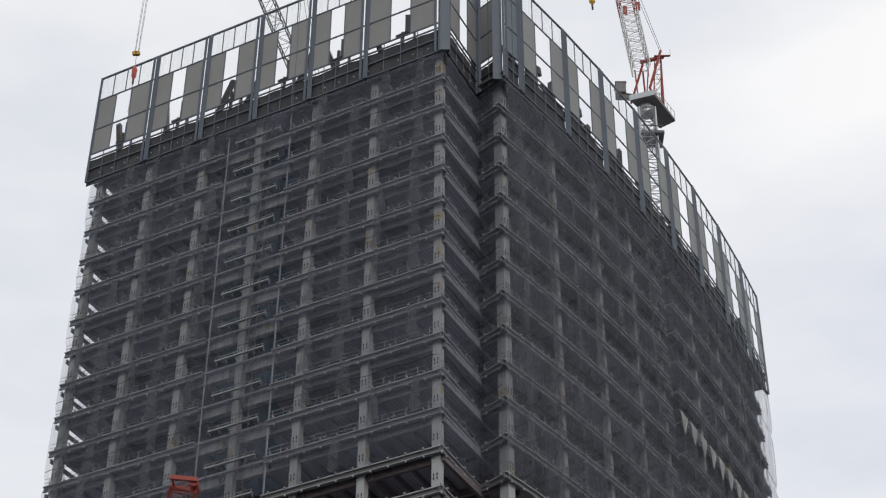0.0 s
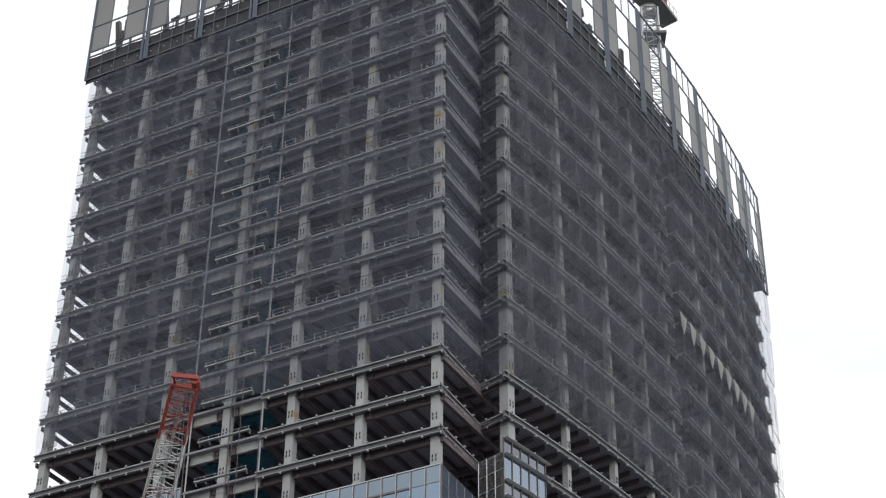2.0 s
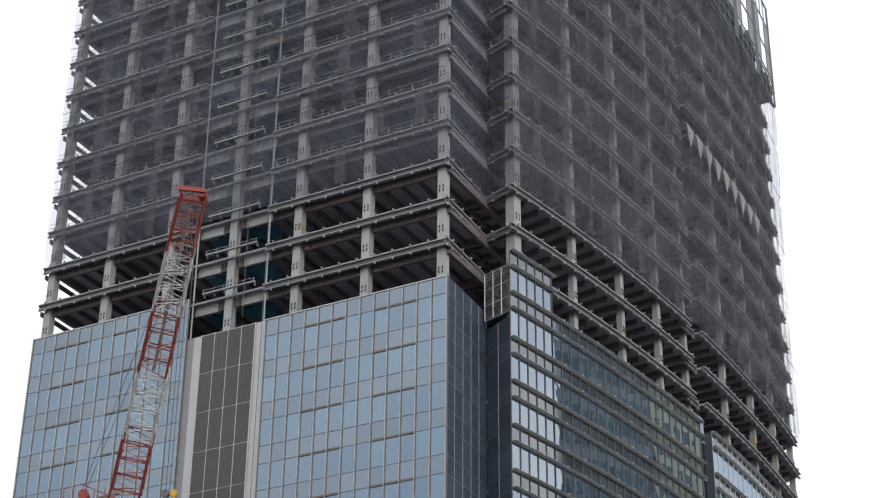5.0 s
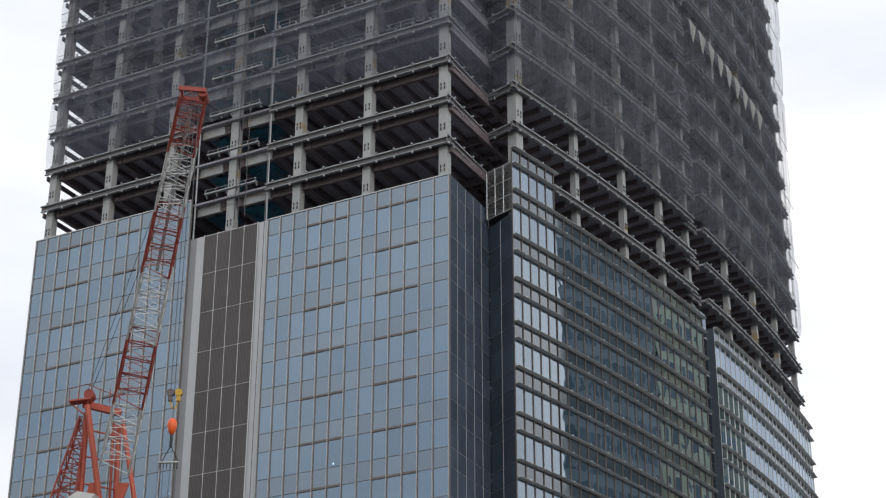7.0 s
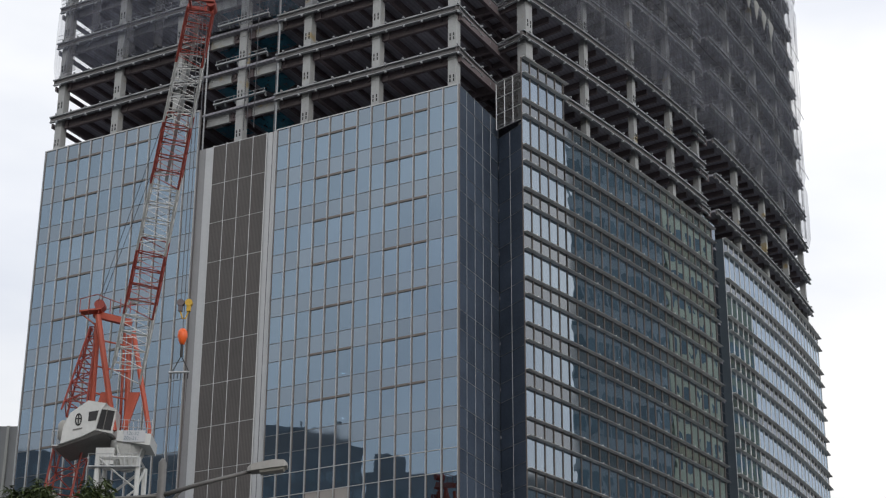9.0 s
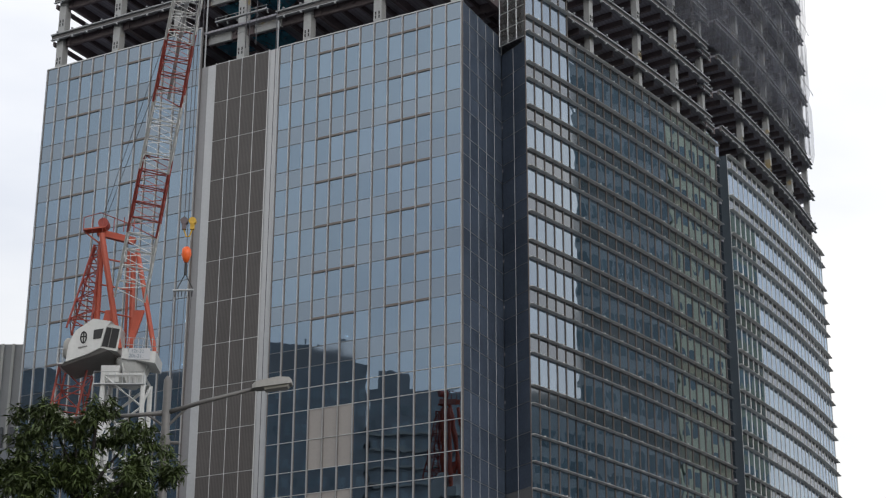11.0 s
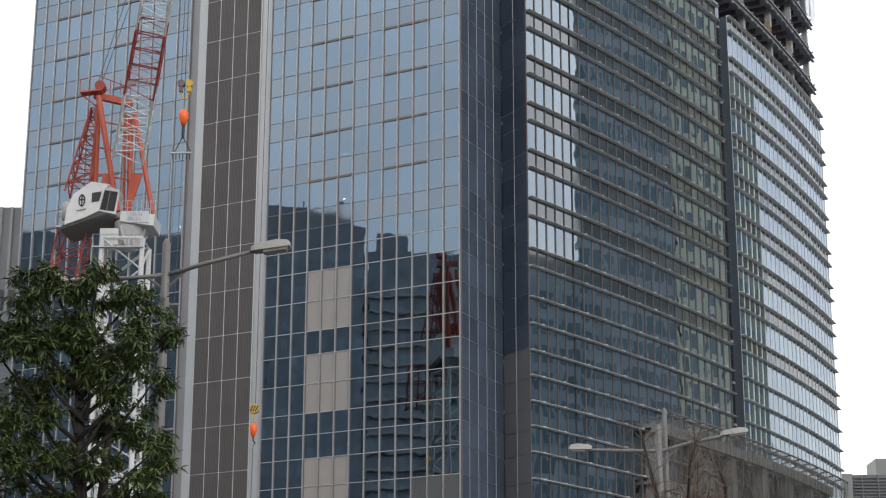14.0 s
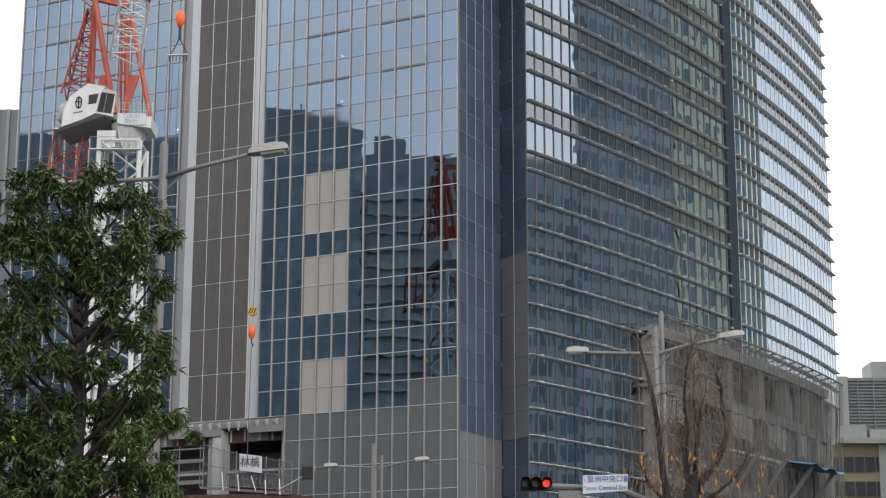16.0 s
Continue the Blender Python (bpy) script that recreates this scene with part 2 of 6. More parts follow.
M_WHITE = material("crane_white", (0.58, 0.585, 0.575), 0.5, vary=0.12, streak=0.5)
M_BLACK = material("black_rubber", (0.02, 0.02, 0.022), 0.6)
M_CABLE = material("steel_cable", (0.10, 0.10, 0.11), 0.5, metal=0.5)
M_HOOK = material("signal_orange_hook", (0.85, 0.13, 0.02), 0.4, vary=0.06)
M_YELLOW = material("machine_yellow", (0.55, 0.33, 0.03), 0.5, vary=0.2)
M_LAMPGREY = material("weathered_lamp_grey", (0.17, 0.165, 0.16), 0.55, metal=0.3, vary=0.25, scale=2)
M_LAMPHEAD = material("lamp_housing_grey", (0.33, 0.32, 0.30), 0.5, vary=0.15, scale=3)
M_LENS = material("lamp_lens", (0.35, 0.34, 0.30), 0.2, vary=0.1)
M_ASPHALT = material("asphalt", (0.05, 0.05, 0.052), 0.9, vary=0.2, bump=0.3)
M_TWIG = material("brown_twig", (0.13, 0.095, 0.075), 0.9, vary=0.3, scale=3)
M_BARK = material("grey_brown_bark", (0.024, 0.02, 0.018), 0.9, vary=0.35, scale=3, bump=0.6, bump_scale=14)
M_LEAF = material("evergreen_leaf", (0.074, 0.105, 0.03), 0.6, vary=0.5, island=0.9)
M_LEAF_YOUNG = material("young_leaf", (0.32, 0.40, 0.03), 0.5, vary=0.3, island=0.6)
M_LEAF_GOLD = material("golden_leaf", (0.55, 0.24, 0.02), 0.6, vary=0.3, island=0.8)
M_SIGN = material("white_sign_board", (0.52, 0.53, 0.56), 0.5, vary=0.05)
M_SIGN_BLUE = material("sign_blue_paint", (0.03, 0.08, 0.32), 0.5)
M_FIGURE = material("faded_blue_paint", (0.18, 0.24, 0.28), 0.6)
M_INK = material("black_paint", (0.02, 0.02, 0.02), 0.6)


# ---- mesh building ----
class Shape:
    """Gathers boxes, beams and tubes into one mesh."""
    def __init__(self):
        self.v, self.f = [], []

    def add(self, verts, faces):
        o = len(self.v)
        self.v += [tuple(p) for p in verts]
        self.f += [tuple(i + o for i in q) for q in faces]
        return self

    def hexa(self, a, b):
        """Two quads, joined."""
        return self.add([*a, *b], [(3, 2, 1, 0), (4, 5, 6, 7), (0, 1, 5, 4), (1, 2, 6, 5), (2, 3, 7, 6), (3, 0, 4, 7)])

    def box(self, x0, y0, z0, x1, y1, z1):
        return self.hexa([(x0, y0, z0), (x1, y0, z0), (x1, y1, z0), (x0, y1, z0)], [(x0, y0, z1), (x1, y0, z1), (x1, y1, z1), (x0, y1, z1)])

    def beam(self, p, q, w, h=None, up=(0, 0, 1)):
        p, q = Vector(p), Vector(q)
        d = (q - p).normalized()
        side = d.cross(Vector(up))
        if side.length < 1e-3:
            side = d.cross(Vector((1, 0, 0)))
        side.normalize()
        top = side.cross(d)
        a, b = side * w / 2, top * (h or w) / 2
        return self.hexa([p - a - b, p + a - b, p + a + b, p - a + b], [q - a - b, q + a - b, q + a + b, q - a + b])

    def tube(self, points, radius, n=6, closed=True):
        """A round bar along points; radius is one number, or one a point."""
        pts = [Vector(p) for p in points]
        rad = radius if isinstance(radius, (list, tuple)) else [radius] * len(pts)
        rings = []
        for i, p in enumerate(pts):
            d = (pts[min(i + 1, len(pts) - 1)] - pts[max(i - 1, 0)]).normalized()
            s = d.cross(Vector((0, 0, 1)))
            if s.length < 0.05:
                s = d.cross(Vector((0, 1, 0)))
            s.normalize()
            u = s.cross(d)
            rings.append([p + (s * math.cos(2 * math.pi * k / n) + u * math.sin(2 * math.pi * k / n)) * rad[i] for k in range(n)])
        verts = [v for r in rings for v in r]
        faces = [(i * n + k, i * n + (k + 1) % n, (i + 1) * n + (k + 1) % n, (i + 1) * n + k) for i in range(len(pts) - 1) for k in range(n)]
        if closed:
            faces += [tuple(range(n - 1, -1, -1)), tuple((len(pts) - 1) * n + k for k in range(n))]
        return self.add(verts, faces)

    def grid(self, rows):
        """A sheet through rows of points."""
        w = len(rows[0])
        return self.add([p for r in rows for p in r], [(j * w + i, j * w + i + 1, (j + 1) * w + i + 1, (j + 1) * w + i) for j in range(len(rows) - 1) for i in range(w - 1)])

    def sweep(self, path, section, closed=False):
        """A section of (out, up) carried along plan points with their outward normals: [(x, y, z, nx, ny)]."""
        n = len(section)
        verts = [(x + nx * o, y + ny * o, z + u) for x, y, z, nx, ny in path for o, u in section]
        faces = [(i * n + k, i * n + (k + 1) % n, (i + 1) * n + (k + 1) % n, (i + 1) * n + k) for i in range(len(path) - 1) for k in range(n)]
        faces += [tuple(range(n)), tuple((len(path) - 1) * n + k for k in range(n - 1, -1, -1))]
        return self.add(verts, faces)

    def mesh(self, name, mat, smooth=False):
        me = bpy.data.meshes.new(name)
        me.from_pydata(self.v, [], self.f)
        me.materials.append(mat)
        if smooth:
            me.polygons.foreach_set("use_smooth", [True] * len(me.polygons))
        me.update()
        return me


def part(name, shape, mat, parent=None, label="", smooth=False, kind=""):
    me = shape if isinstance(shape, bpy.types.Mesh) else shape.mesh(name, mat, smooth)
    ob = new(name, me)
    ob.parent = parent
    return tagged(ob, label, kind=kind)


def thing(name, label, category, group="", at=(0, 0, 0), kind=""):
    ob = tagged(new(name), label, category, group, kind)
    ob.location = at
    ob.empty_display_size = 0.1
    return ob


# ---- plan of the tower: a flat front, a notch at the corner and a long curved side ----
FRONT = radians(151.7)                       # the front runs this way from the corner
UX, UY = math.cos(FRONT), math.sin(FRONT)
FN = (-UY, UX)                               # its outward normal
CORNER = (0.0, 147.0)
NOTCH = (3.75, 154.6)
SIDE0 = (6.35, 151.9)
SIDE_A, SIDE_K = radians(50.6), radians(16.0) / 74.0
FRONT_LEN, SIDE_LEN = 48.8, 75.0
LEVEL, STOREY = 91.8, 4.4                    # a slab's top edge, and the height of a storey, above the eye




def front(u, h, out=0.0):
    return (CORNER[0] + UX * u + FN[0] * out, CORNER[1] + UY * u + FN[1] * out, h + EYE)


def side(s, h, out=0.0):
    a = SIDE_A + SIDE_K * s
    return (SIDE0[0] + (math.sin(a) - math.sin(SIDE_A)) / SIDE_K + out * math.sin(a),
            SIDE0[1] - (math.cos(a) - math.cos(SIDE_A)) / SIDE_K - out * math.cos(a), h + EYE)


def side_normal(s):
    a = SIDE_A + SIDE_K * s
    return math.sin(a), -math.cos(a)


# ---- ground ----
ground = part("ground", Shape().grid([[(x, y, 0) for x in (-1500, -200, 0, 200, 1500)] for y in (-1500, -100, 60, 300, 2500)]), M_ASPHALT)
tagged(ground, "grey asphalt ground of the station forecourt and streets", "ground", kind="structure")


# ---- the tower's frame ----
tower = thing("office_tower", "unfinished glass and steel office tower wrapped in dark netting above", "building")


def outline(h, inset):
    """Plan of a floor plate, set back from the facade line."""
    pts = [front(FRONT_LEN - inset, h, -inset), front(inset * 0.5, h, -inset), (NOTCH[0] - inset * 0.9, NOTCH[1] + inset * 0.6, h + EYE)]
    pts += [side(s, h, -inset) for s in (0.5, 12, 24, 36)] + [side(s, h, -inset - 0.9) for s in (36.2, 38.8)] + [side(s, h, -inset) for s in (39, 50, 62, SIDE_LEN - inset)]
    return pts + [(32, 236, h + EYE), (-20, 214, h + EYE)]


def edge_runs(h):
    """Runs of the slab edge, each a path with normals."""
    runs = [[(*front(u, h), *FN) for u in (20.4, 0.0)]]
    if h > 84:
        runs.append([(*front(u, h), *FN) for u in (FRONT_LEN, 29.2)])
    a, b, c = (*CORNER, 0), (*NOTCH, 0), (*SIDE0, 0)
    n1 = Vector((b[1] - a[1], a[0] - b[0])).normalized()
    n2 = Vector((c[1] - b[1], b[0] - c[0])).normalized()
    runs += [[(a[0], a[1], h + EYE, *n1), (b[0], b[1], h + EYE, *n1)], [(b[0], b[1], h + EYE, *n2), (c[0], c[1], h + EYE, *n2)]]
    runs += [[(*side(s, h), *side_normal(s)) for s in np.linspace(-0.3 if h > 84.3 else 6.2, 36.2, 14)]]
    runs += [[(*side(s, h, -0.9), *side_normal(s)) for s in (35.4, 38.8)], [(*side(s, h), *side_normal(s)) for s in np.linspace(38.9, 74.5, 13)]]
    return runs


def along(run, step):
    """Points every step metres along a run, with normals."""
    out, left = [], step / 2
    for (x0, y0, z, nx, ny), (x1, y1, *_rest) in zip(run, run[1:]):
        d = math.hypot(x1 - x0, y1 - y0)
        while left < d:
            k = left / d
            out.append((x0 + (x1 - x0) * k, y0 + (y1 - y0) * k, z, nx, ny))
            left += step
        left -= d
    return out


rng = random.Random(4)
for j in range(-20, 13):
    h = LEVEL + STOREY * j
    open_floor = h > 80
    pts = outline(h, 0.3 if open_floor else 0.75)
    n = len(pts)
    plate = Shape().add([(x, y, z - 0.05) for x, y, z in pts] + [(x, y, z - 0.28) for x, y, z in pts],
                        [tuple(range(n)), tuple(range(2 * n - 1, n - 1, -1))] + [(i, i + n, (i + 1) % n + n, (i + 1) % n) for i in range(n)])
    part("floor_plate", plate, M_DECK, tower)
    if not open_floor:
        continue
    beams = Shape()
    for k in range(26):
        u = 0.4 + 1.95 * k
        big = k % 4 == 0
        own = Shape() if j < 1 else beams
        own.beam(front(u, h - (0.75 if big else 0.55), -0.9), front(u, h - (0.75 if big else 0.55), -15), 0.4 if big else 0.2, 0.9 if big else 0.5)
        if j < 1:
            part("floor_beam", own, M_RUST, tower)
    for s in np.arange(1, 74, 2.1):
        beams.beam(side(s, h - 0.6, -0.9), side(s, h - 0.6, -14), 0.25, 0.6)
    beams.beam(front(48, h - 0.75, -1.2), front(0.5, h - 0.75, -1.2), 0.35, 0.8)
    beams.beam(front(48, h - 0.7, -8), front(0.5, h - 0.7, -8), 0.35, 0.8)
    part("beam_grid", beams, M_RUST if j < 1 else M_BEAM, tower, "rust-brown and dark floor beams", kind="stuff")
    rail, web, low = Shape(), Shape(), Shape()
    for run in edge_runs(h):
        rail.sweep(run, [(-0.3, 0.0), (0.06, 0.0), (0.06, -0.13), (-0.3, -0.13)])
        web.sweep(run, [(-0.34, -0.13), (-0.16, -0.13), (-0.16, -0.62), (-0.34, -0.62)])
        low.sweep(run, [(-0.28, -0.6), (0.0, -0.6), (0.0, -0.67), (-0.28, -0.67)])
        for x, y, z, nx, ny in along(run, 1.94):
            rail.beam((x, y, z + 0.06), (x + nx * 0.22, y + ny * 0.18, z + 0.06), 0.14, 0.17)
            low.beam((x - nx * 0.1, y - ny * 0.1, z - 0.8), (x + nx * 0.08, y + ny * 0.06, z - 0.78), 0.14, 0.24)
    part("slab_edge", rail, M_EDGE, tower, "galvanised slab edge with fixing brackets")
    part("edge_web", web, M_DARK, tower)
    part("edge_flange", low, M_EDGE, tower)
    if j > 0:
        guard = Shape()
        for run in edge_runs(h):
            for x, y, z, nx, ny in along(run, 1.3):
                if rng.random() < 0.7:
                    guard.beam((x - nx * 0.15, y - ny * 0.15, z), (x - nx * 0.15, y - ny * 0.15, z + 1.0), 0.05)
            for dz in (0.5, 0.98):
                guard.sweep([(x, y, z + dz, nx, ny) for x, y, z, nx, ny in run], [(-0.17, 0), (-0.13, 0), (-0.13, -0.04), (-0.17, -0.04)])
        part("guard_rail", guard, M_EDGE, tower, "thin temporary guard rails")


def column(place, normal, width, top=146.0):
    """A square steel column with splice plates and bolt lugs each storey."""
    x, y, _z = place
    nx, ny = normal
    tx, ty = -ny, nx
    c, lugs = Shape(), Shape()
    def blk(w, d, z0, z1, fwd=0.0, across=0.0, into=None):
        ring = [(x + nx * (fwd + a) + tx * (across + b), y + ny * (fwd + a) + ty * (across + b)) for a, b in ((d / 2, -w / 2), (d / 2, w / 2), (-d / 2, w / 2), (-d / 2, -w / 2))]
        (into or c).hexa([(px, py, z0) for px, py in ring], [(px, py, z1) for px, py in ring])
    blk(width, width, 0, top + EYE)
    for j in range(-6, 12):
        z = LEVEL + STOREY * j + EYE
        blk(width + 0.06, width + 0.06, z - 0.95, z - 0.88)
        blk(width + 0.06, width + 0.06, z + 0.05, z + 0.10)
        for a in (-0.22, 0.22):
            for b in (0, 0.42):
                blk(0.10, 0.06, z + 1.1 + b, z + 1.4 + b, width / 2 + 0.02, a * width, lugs)
    return c, lugs


def stand(name, place, normal, width, mat, label=""):
    shaft, lugs = column(place, normal, width)
    part("splice_lug", lugs, M_ROPE, part(name, shaft, mat, tower, label), "dark bolted splice lugs", kind="stuff")


for u in (1.0, 9.25, 17.1, 24.8, 32.7, 40.5, 48.0):
    stand("column", front(u, 0, -1.0), FN, 0.85, M_STEEL, "light grey primed steel column")
for s in (1.3, 11.4, 20.8, 29.1, 37.6, 47.0, 56.6, 65.6, 74.0):
    stand("column", side(s, 0, -1.8 if 36 < s < 39 else -1.0), side_normal(s), 1.05 if s < 2 else 0.66, M_STEEL)
for u in (5, 13, 21, 29, 37, 45):
    stand("inner_column", front(u, 0, -10), FN, 0.8, M_DARK)
core = Shape().hexa([front(40, -1.6, -16), front(4, -1.6, -16), front(4, -1.6, -34), front(40, -1.6, -34)], [front(40, 142, -16), front(4, 142, -16), front(4, 142, -34), front(40, 142, -34)])
part("lift_core", core, M_CONC, tower, "raw concrete lift core")

# ---- curtain wall of the front ----
upper = []
for k in range(7, -2, -1):
    upper += [(50.81 + 4.39 * k, 52.59 + 4.39 * k, "s"), (48.2 + 4.39 * k, 50.79 + 4.39 * k, "v")]
upper = [(a, b, c) for a, b, c in upper if a > 46]
low_lines = [46.42, 44.5, 42.46, 39.76, 37.06, 34.97, 32.4, 29.82, 27.95, 25.9, 23.5, 21.3, 19.08, 16.7, 14.4, 12.1, 9.8, 7.5, 5.0]
lower = [(b, a, "v") for a, b in zip(low_lines, low_lines[1:])]


def pane_mesh(width, height, mat, name="pane"):
    """A pane lying along the front's direction, its origin at its lower corner."""
    s = Shape()
    a = [Vector((0, 0, 0)), Vector((UX * width, UY * width, 0)), Vector((UX * width, UY * width, height)), Vector((0, 0, height))]
    back = Vector((-FN[0] * 0.03, -FN[1] * 0.03, 0))
    s.hexa([p + back for p in a], a)
    return s.mesh(name, mat)


def front_wall(name, lines, top, bottom, sashes, label, beige=False):
    low = bottom
    wall = part(name, Shape().beam(front(lines[0], bottom, -0.2), front(lines[-3] if beige else lines[-1], bottom, -0.2), 0.2, 0.1), M_DARK, tower, label)
    rows = [r for r in upper + lower if r[1] <= top + 0.1 and r[0] >= bottom - 0.1]
    meshes, singles, rest, rest_s = {}, 0, Shape(), Shape()
    for a, b, c in reversed(rows):
        for i, (u0, u1) in enumerate(zip(lines, lines[1:])):
            bay = beige and 10.4 < (u0 + u1) / 2 < 15.3
            tan = bay and any(lo - 0.1 < a and b < hi + 0.1 for lo, hi in ((37.06, 42.46), (29.82, 34.97), (21.3, 25.9)))
            if beige and b < 21.4 and u0 > 16.7:
                continue
            painted = beige and (b < 21.4 or (b < 23.6 and u1 < 4.7))
            mat = M_BEIGE if tan else M_LOWPANEL if painted else (M_VISION if c == "v" else M_SPANDREL)
            w, hh = round(u1 - u0 - 0.06, 2), round(b - a - 0.05, 2)
            if singles < 296:
                key = (w, hh, mat.name)
                if key not in meshes:
                    meshes[key] = pane_mesh(w, hh, mat)
                p = part("pane", meshes[key], None, wall)
                p.location = front(u0 + 0.03, a + 0.025)
                singles += 1
            else:
                q = [front(u0 + 0.03, a + 0.025), front(u1 - 0.03, a + 0.025), front(u1 - 0.03, b - 0.025), front(u0 + 0.03, b - 0.025)]
                (rest if c == "v" else rest_s).hexa([(x - FN[0] * 0.03, y - FN[1] * 0.03, z) for x, y, z in q], q)
    if rest.v:
        part("upper_glass", rest, M_VISION, wall, kind="stuff")
    if rest_s.v:
        part("upper_spandrel", rest_s, M_SPANDREL, wall, kind="stuff")
    for i, u in enumerate(lines):
        bottom = 21.3 if beige and u > 16.9 else low
        part("mullion", Shape().hexa([front(u - 0.026, bottom, 0.16), front(u + 0.026, bottom, 0.16), front(u + 0.026, bottom, -0.12), front(u - 0.026, bottom, -0.12)],
                                     [front(u - 0.026, top, 0.16), front(u + 0.026, top, 0.16), front(u + 0.026, top, -0.12), front(u - 0.026, top, -0.12)]), M_MULLION, wall)
        # Dark strip along one side of the mullion.
        part("gasket", Shape().hexa([front(u - 0.11, bottom, 0.012), front(u - 0.033, bottom, 0.012), front(u - 0.033, bottom, -0.1), front(u - 0.11, bottom, -0.1)],
                                    [front(u - 0.11, top, 0.012), front(u - 0.033, top, 0.012), front(u - 0.033, top, -0.1), front(u - 0.11, top, -0.1)]), M_SASH, wall)
    for a, b, c in rows:
        end = 16.81 if beige and a < 21.2 else lines[-1]
        # Above 46 m the transoms are thinner and of a darker aluminium.
        fine = a > 46
        part("transom", Shape().beam(front(lines[0], a, 0.0), front(end, a, 0.0), 0.09 if fine else 0.12, 0.04 if fine else 0.055), M_TRANSOM_DULL if fine else M_TRANSOM, wall)
        if c == "v" and a > 46:
            for u0, u1 in sashes:
                part("sash_head", Shape().beam(front(u0, b + 0.02, 0.03), front(u1, b + 0.02, 0.03), 0.12, 0.2), M_SASH, wall, "dark bronze window head")
    part("coping", Shape().beam(front(lines[0], top, 0.0), front(lines[-1], top, 0.0), 0.16, 0.12), M_MULLION, wall)
    return wall


right_lines = [0.0] + [round(1.58 + 1.523 * i, 3) for i in range(12)] + [19.75]
front_wall("curtain_wall", right_lines, 78.93, 5.0, ((3.1, 7.67), (10.72, 15.29)), "blue-grey glass curtain wall of the front", True)
front_wall("curtain_wall", [29.1, 30.65, 32.2, 33.72] + [round(35.24 + 1.508 * i, 3) for i in range(9)] + [48.76], 83.32, 21.3, ((41.27, 45.79), (35.24, 38.26)), "blue-grey glass curtain wall beside the louvre strip")
strip = part("louvre_strip", Shape().beam(front(20.9, 21.3, -0.2), front(27.4, 21.3, -0.2), 0.3, 0.2), M_DARK, tower, "dark louvred service strip between pale bands")
for k in range(14):
    for i in range(4):
        a, b = 21.35 + (78.9 - 21.35) * k / 14, 21.35 + (78.9 - 21.35) * (k + 1) / 14 - 0.07
        u0, u1 = 21.0 + 1.56 * i + 0.05, 21.0 + 1.56 * (i + 1) - 0.05
        part("louvre_panel", Shape().hexa([front(u0, a, -0.05), front(u1, a, -0.05), front(u1, b, -0.05), front(u0, b, -0.05)],
                                          [front(u0, a, 0.02), front(u1, a, 0.02), front(u1, b, 0.02), front(u0, b, 0.02)]), M_LOUVRE, strip)
joints = Shape()
for i in range(5):
    joints.beam(front(21.0 + 1.56 * i, 21.3, -0.05), front(21.0 + 1.56 * i, 79, -0.05), 0.12, 0.1)
for k in range(15):
    joints.beam(front(21, 21.31 + 57.55 * k / 14, -0.06), front(27.24, 21.31 + 57.55 * k / 14, -0.06), 0.1, 0.12)
part("panel_joints", joints, M_MULLION, strip)
for u0, u1, top, band_mat in ((19.8, 20.95, 78.95, M_WHITE_STRIP), (27.3, 28.2, 78.95, M_WHITE_STRIP), (28.21, 29.05, 78.95, M_GREY_STRIP)):
    part("pale_band", Shape().hexa([front(u0, 21.3, -0.5), front(u1, 21.3, -0.5), front(u1, 21.3, -0.1), front(u0, 21.3, -0.1)],
                                   [front(u0, top, -0.5), front(u1, top, -0.5), front(u1, top, -0.1), front(u0, top, -0.1)]), band_mat, tower, "pale aluminium cladding band")

# ---- notch and curved side ----
fins = [84.15, 82.45, 79.7, 78.05] + [v + 4.4 * k for k in range(4, -1, -1) for v in (57.33, 55.66)] + [52.9, 51.26, 48.5, 46.82, 43.9, 42.25, 39.5, 37.15, 34.8, 32.6, 30.4, 28.25, 26.04, 23.78, 21.5, 19.2, 16.92, 14.6, 12.3, 10.0, 7.7]


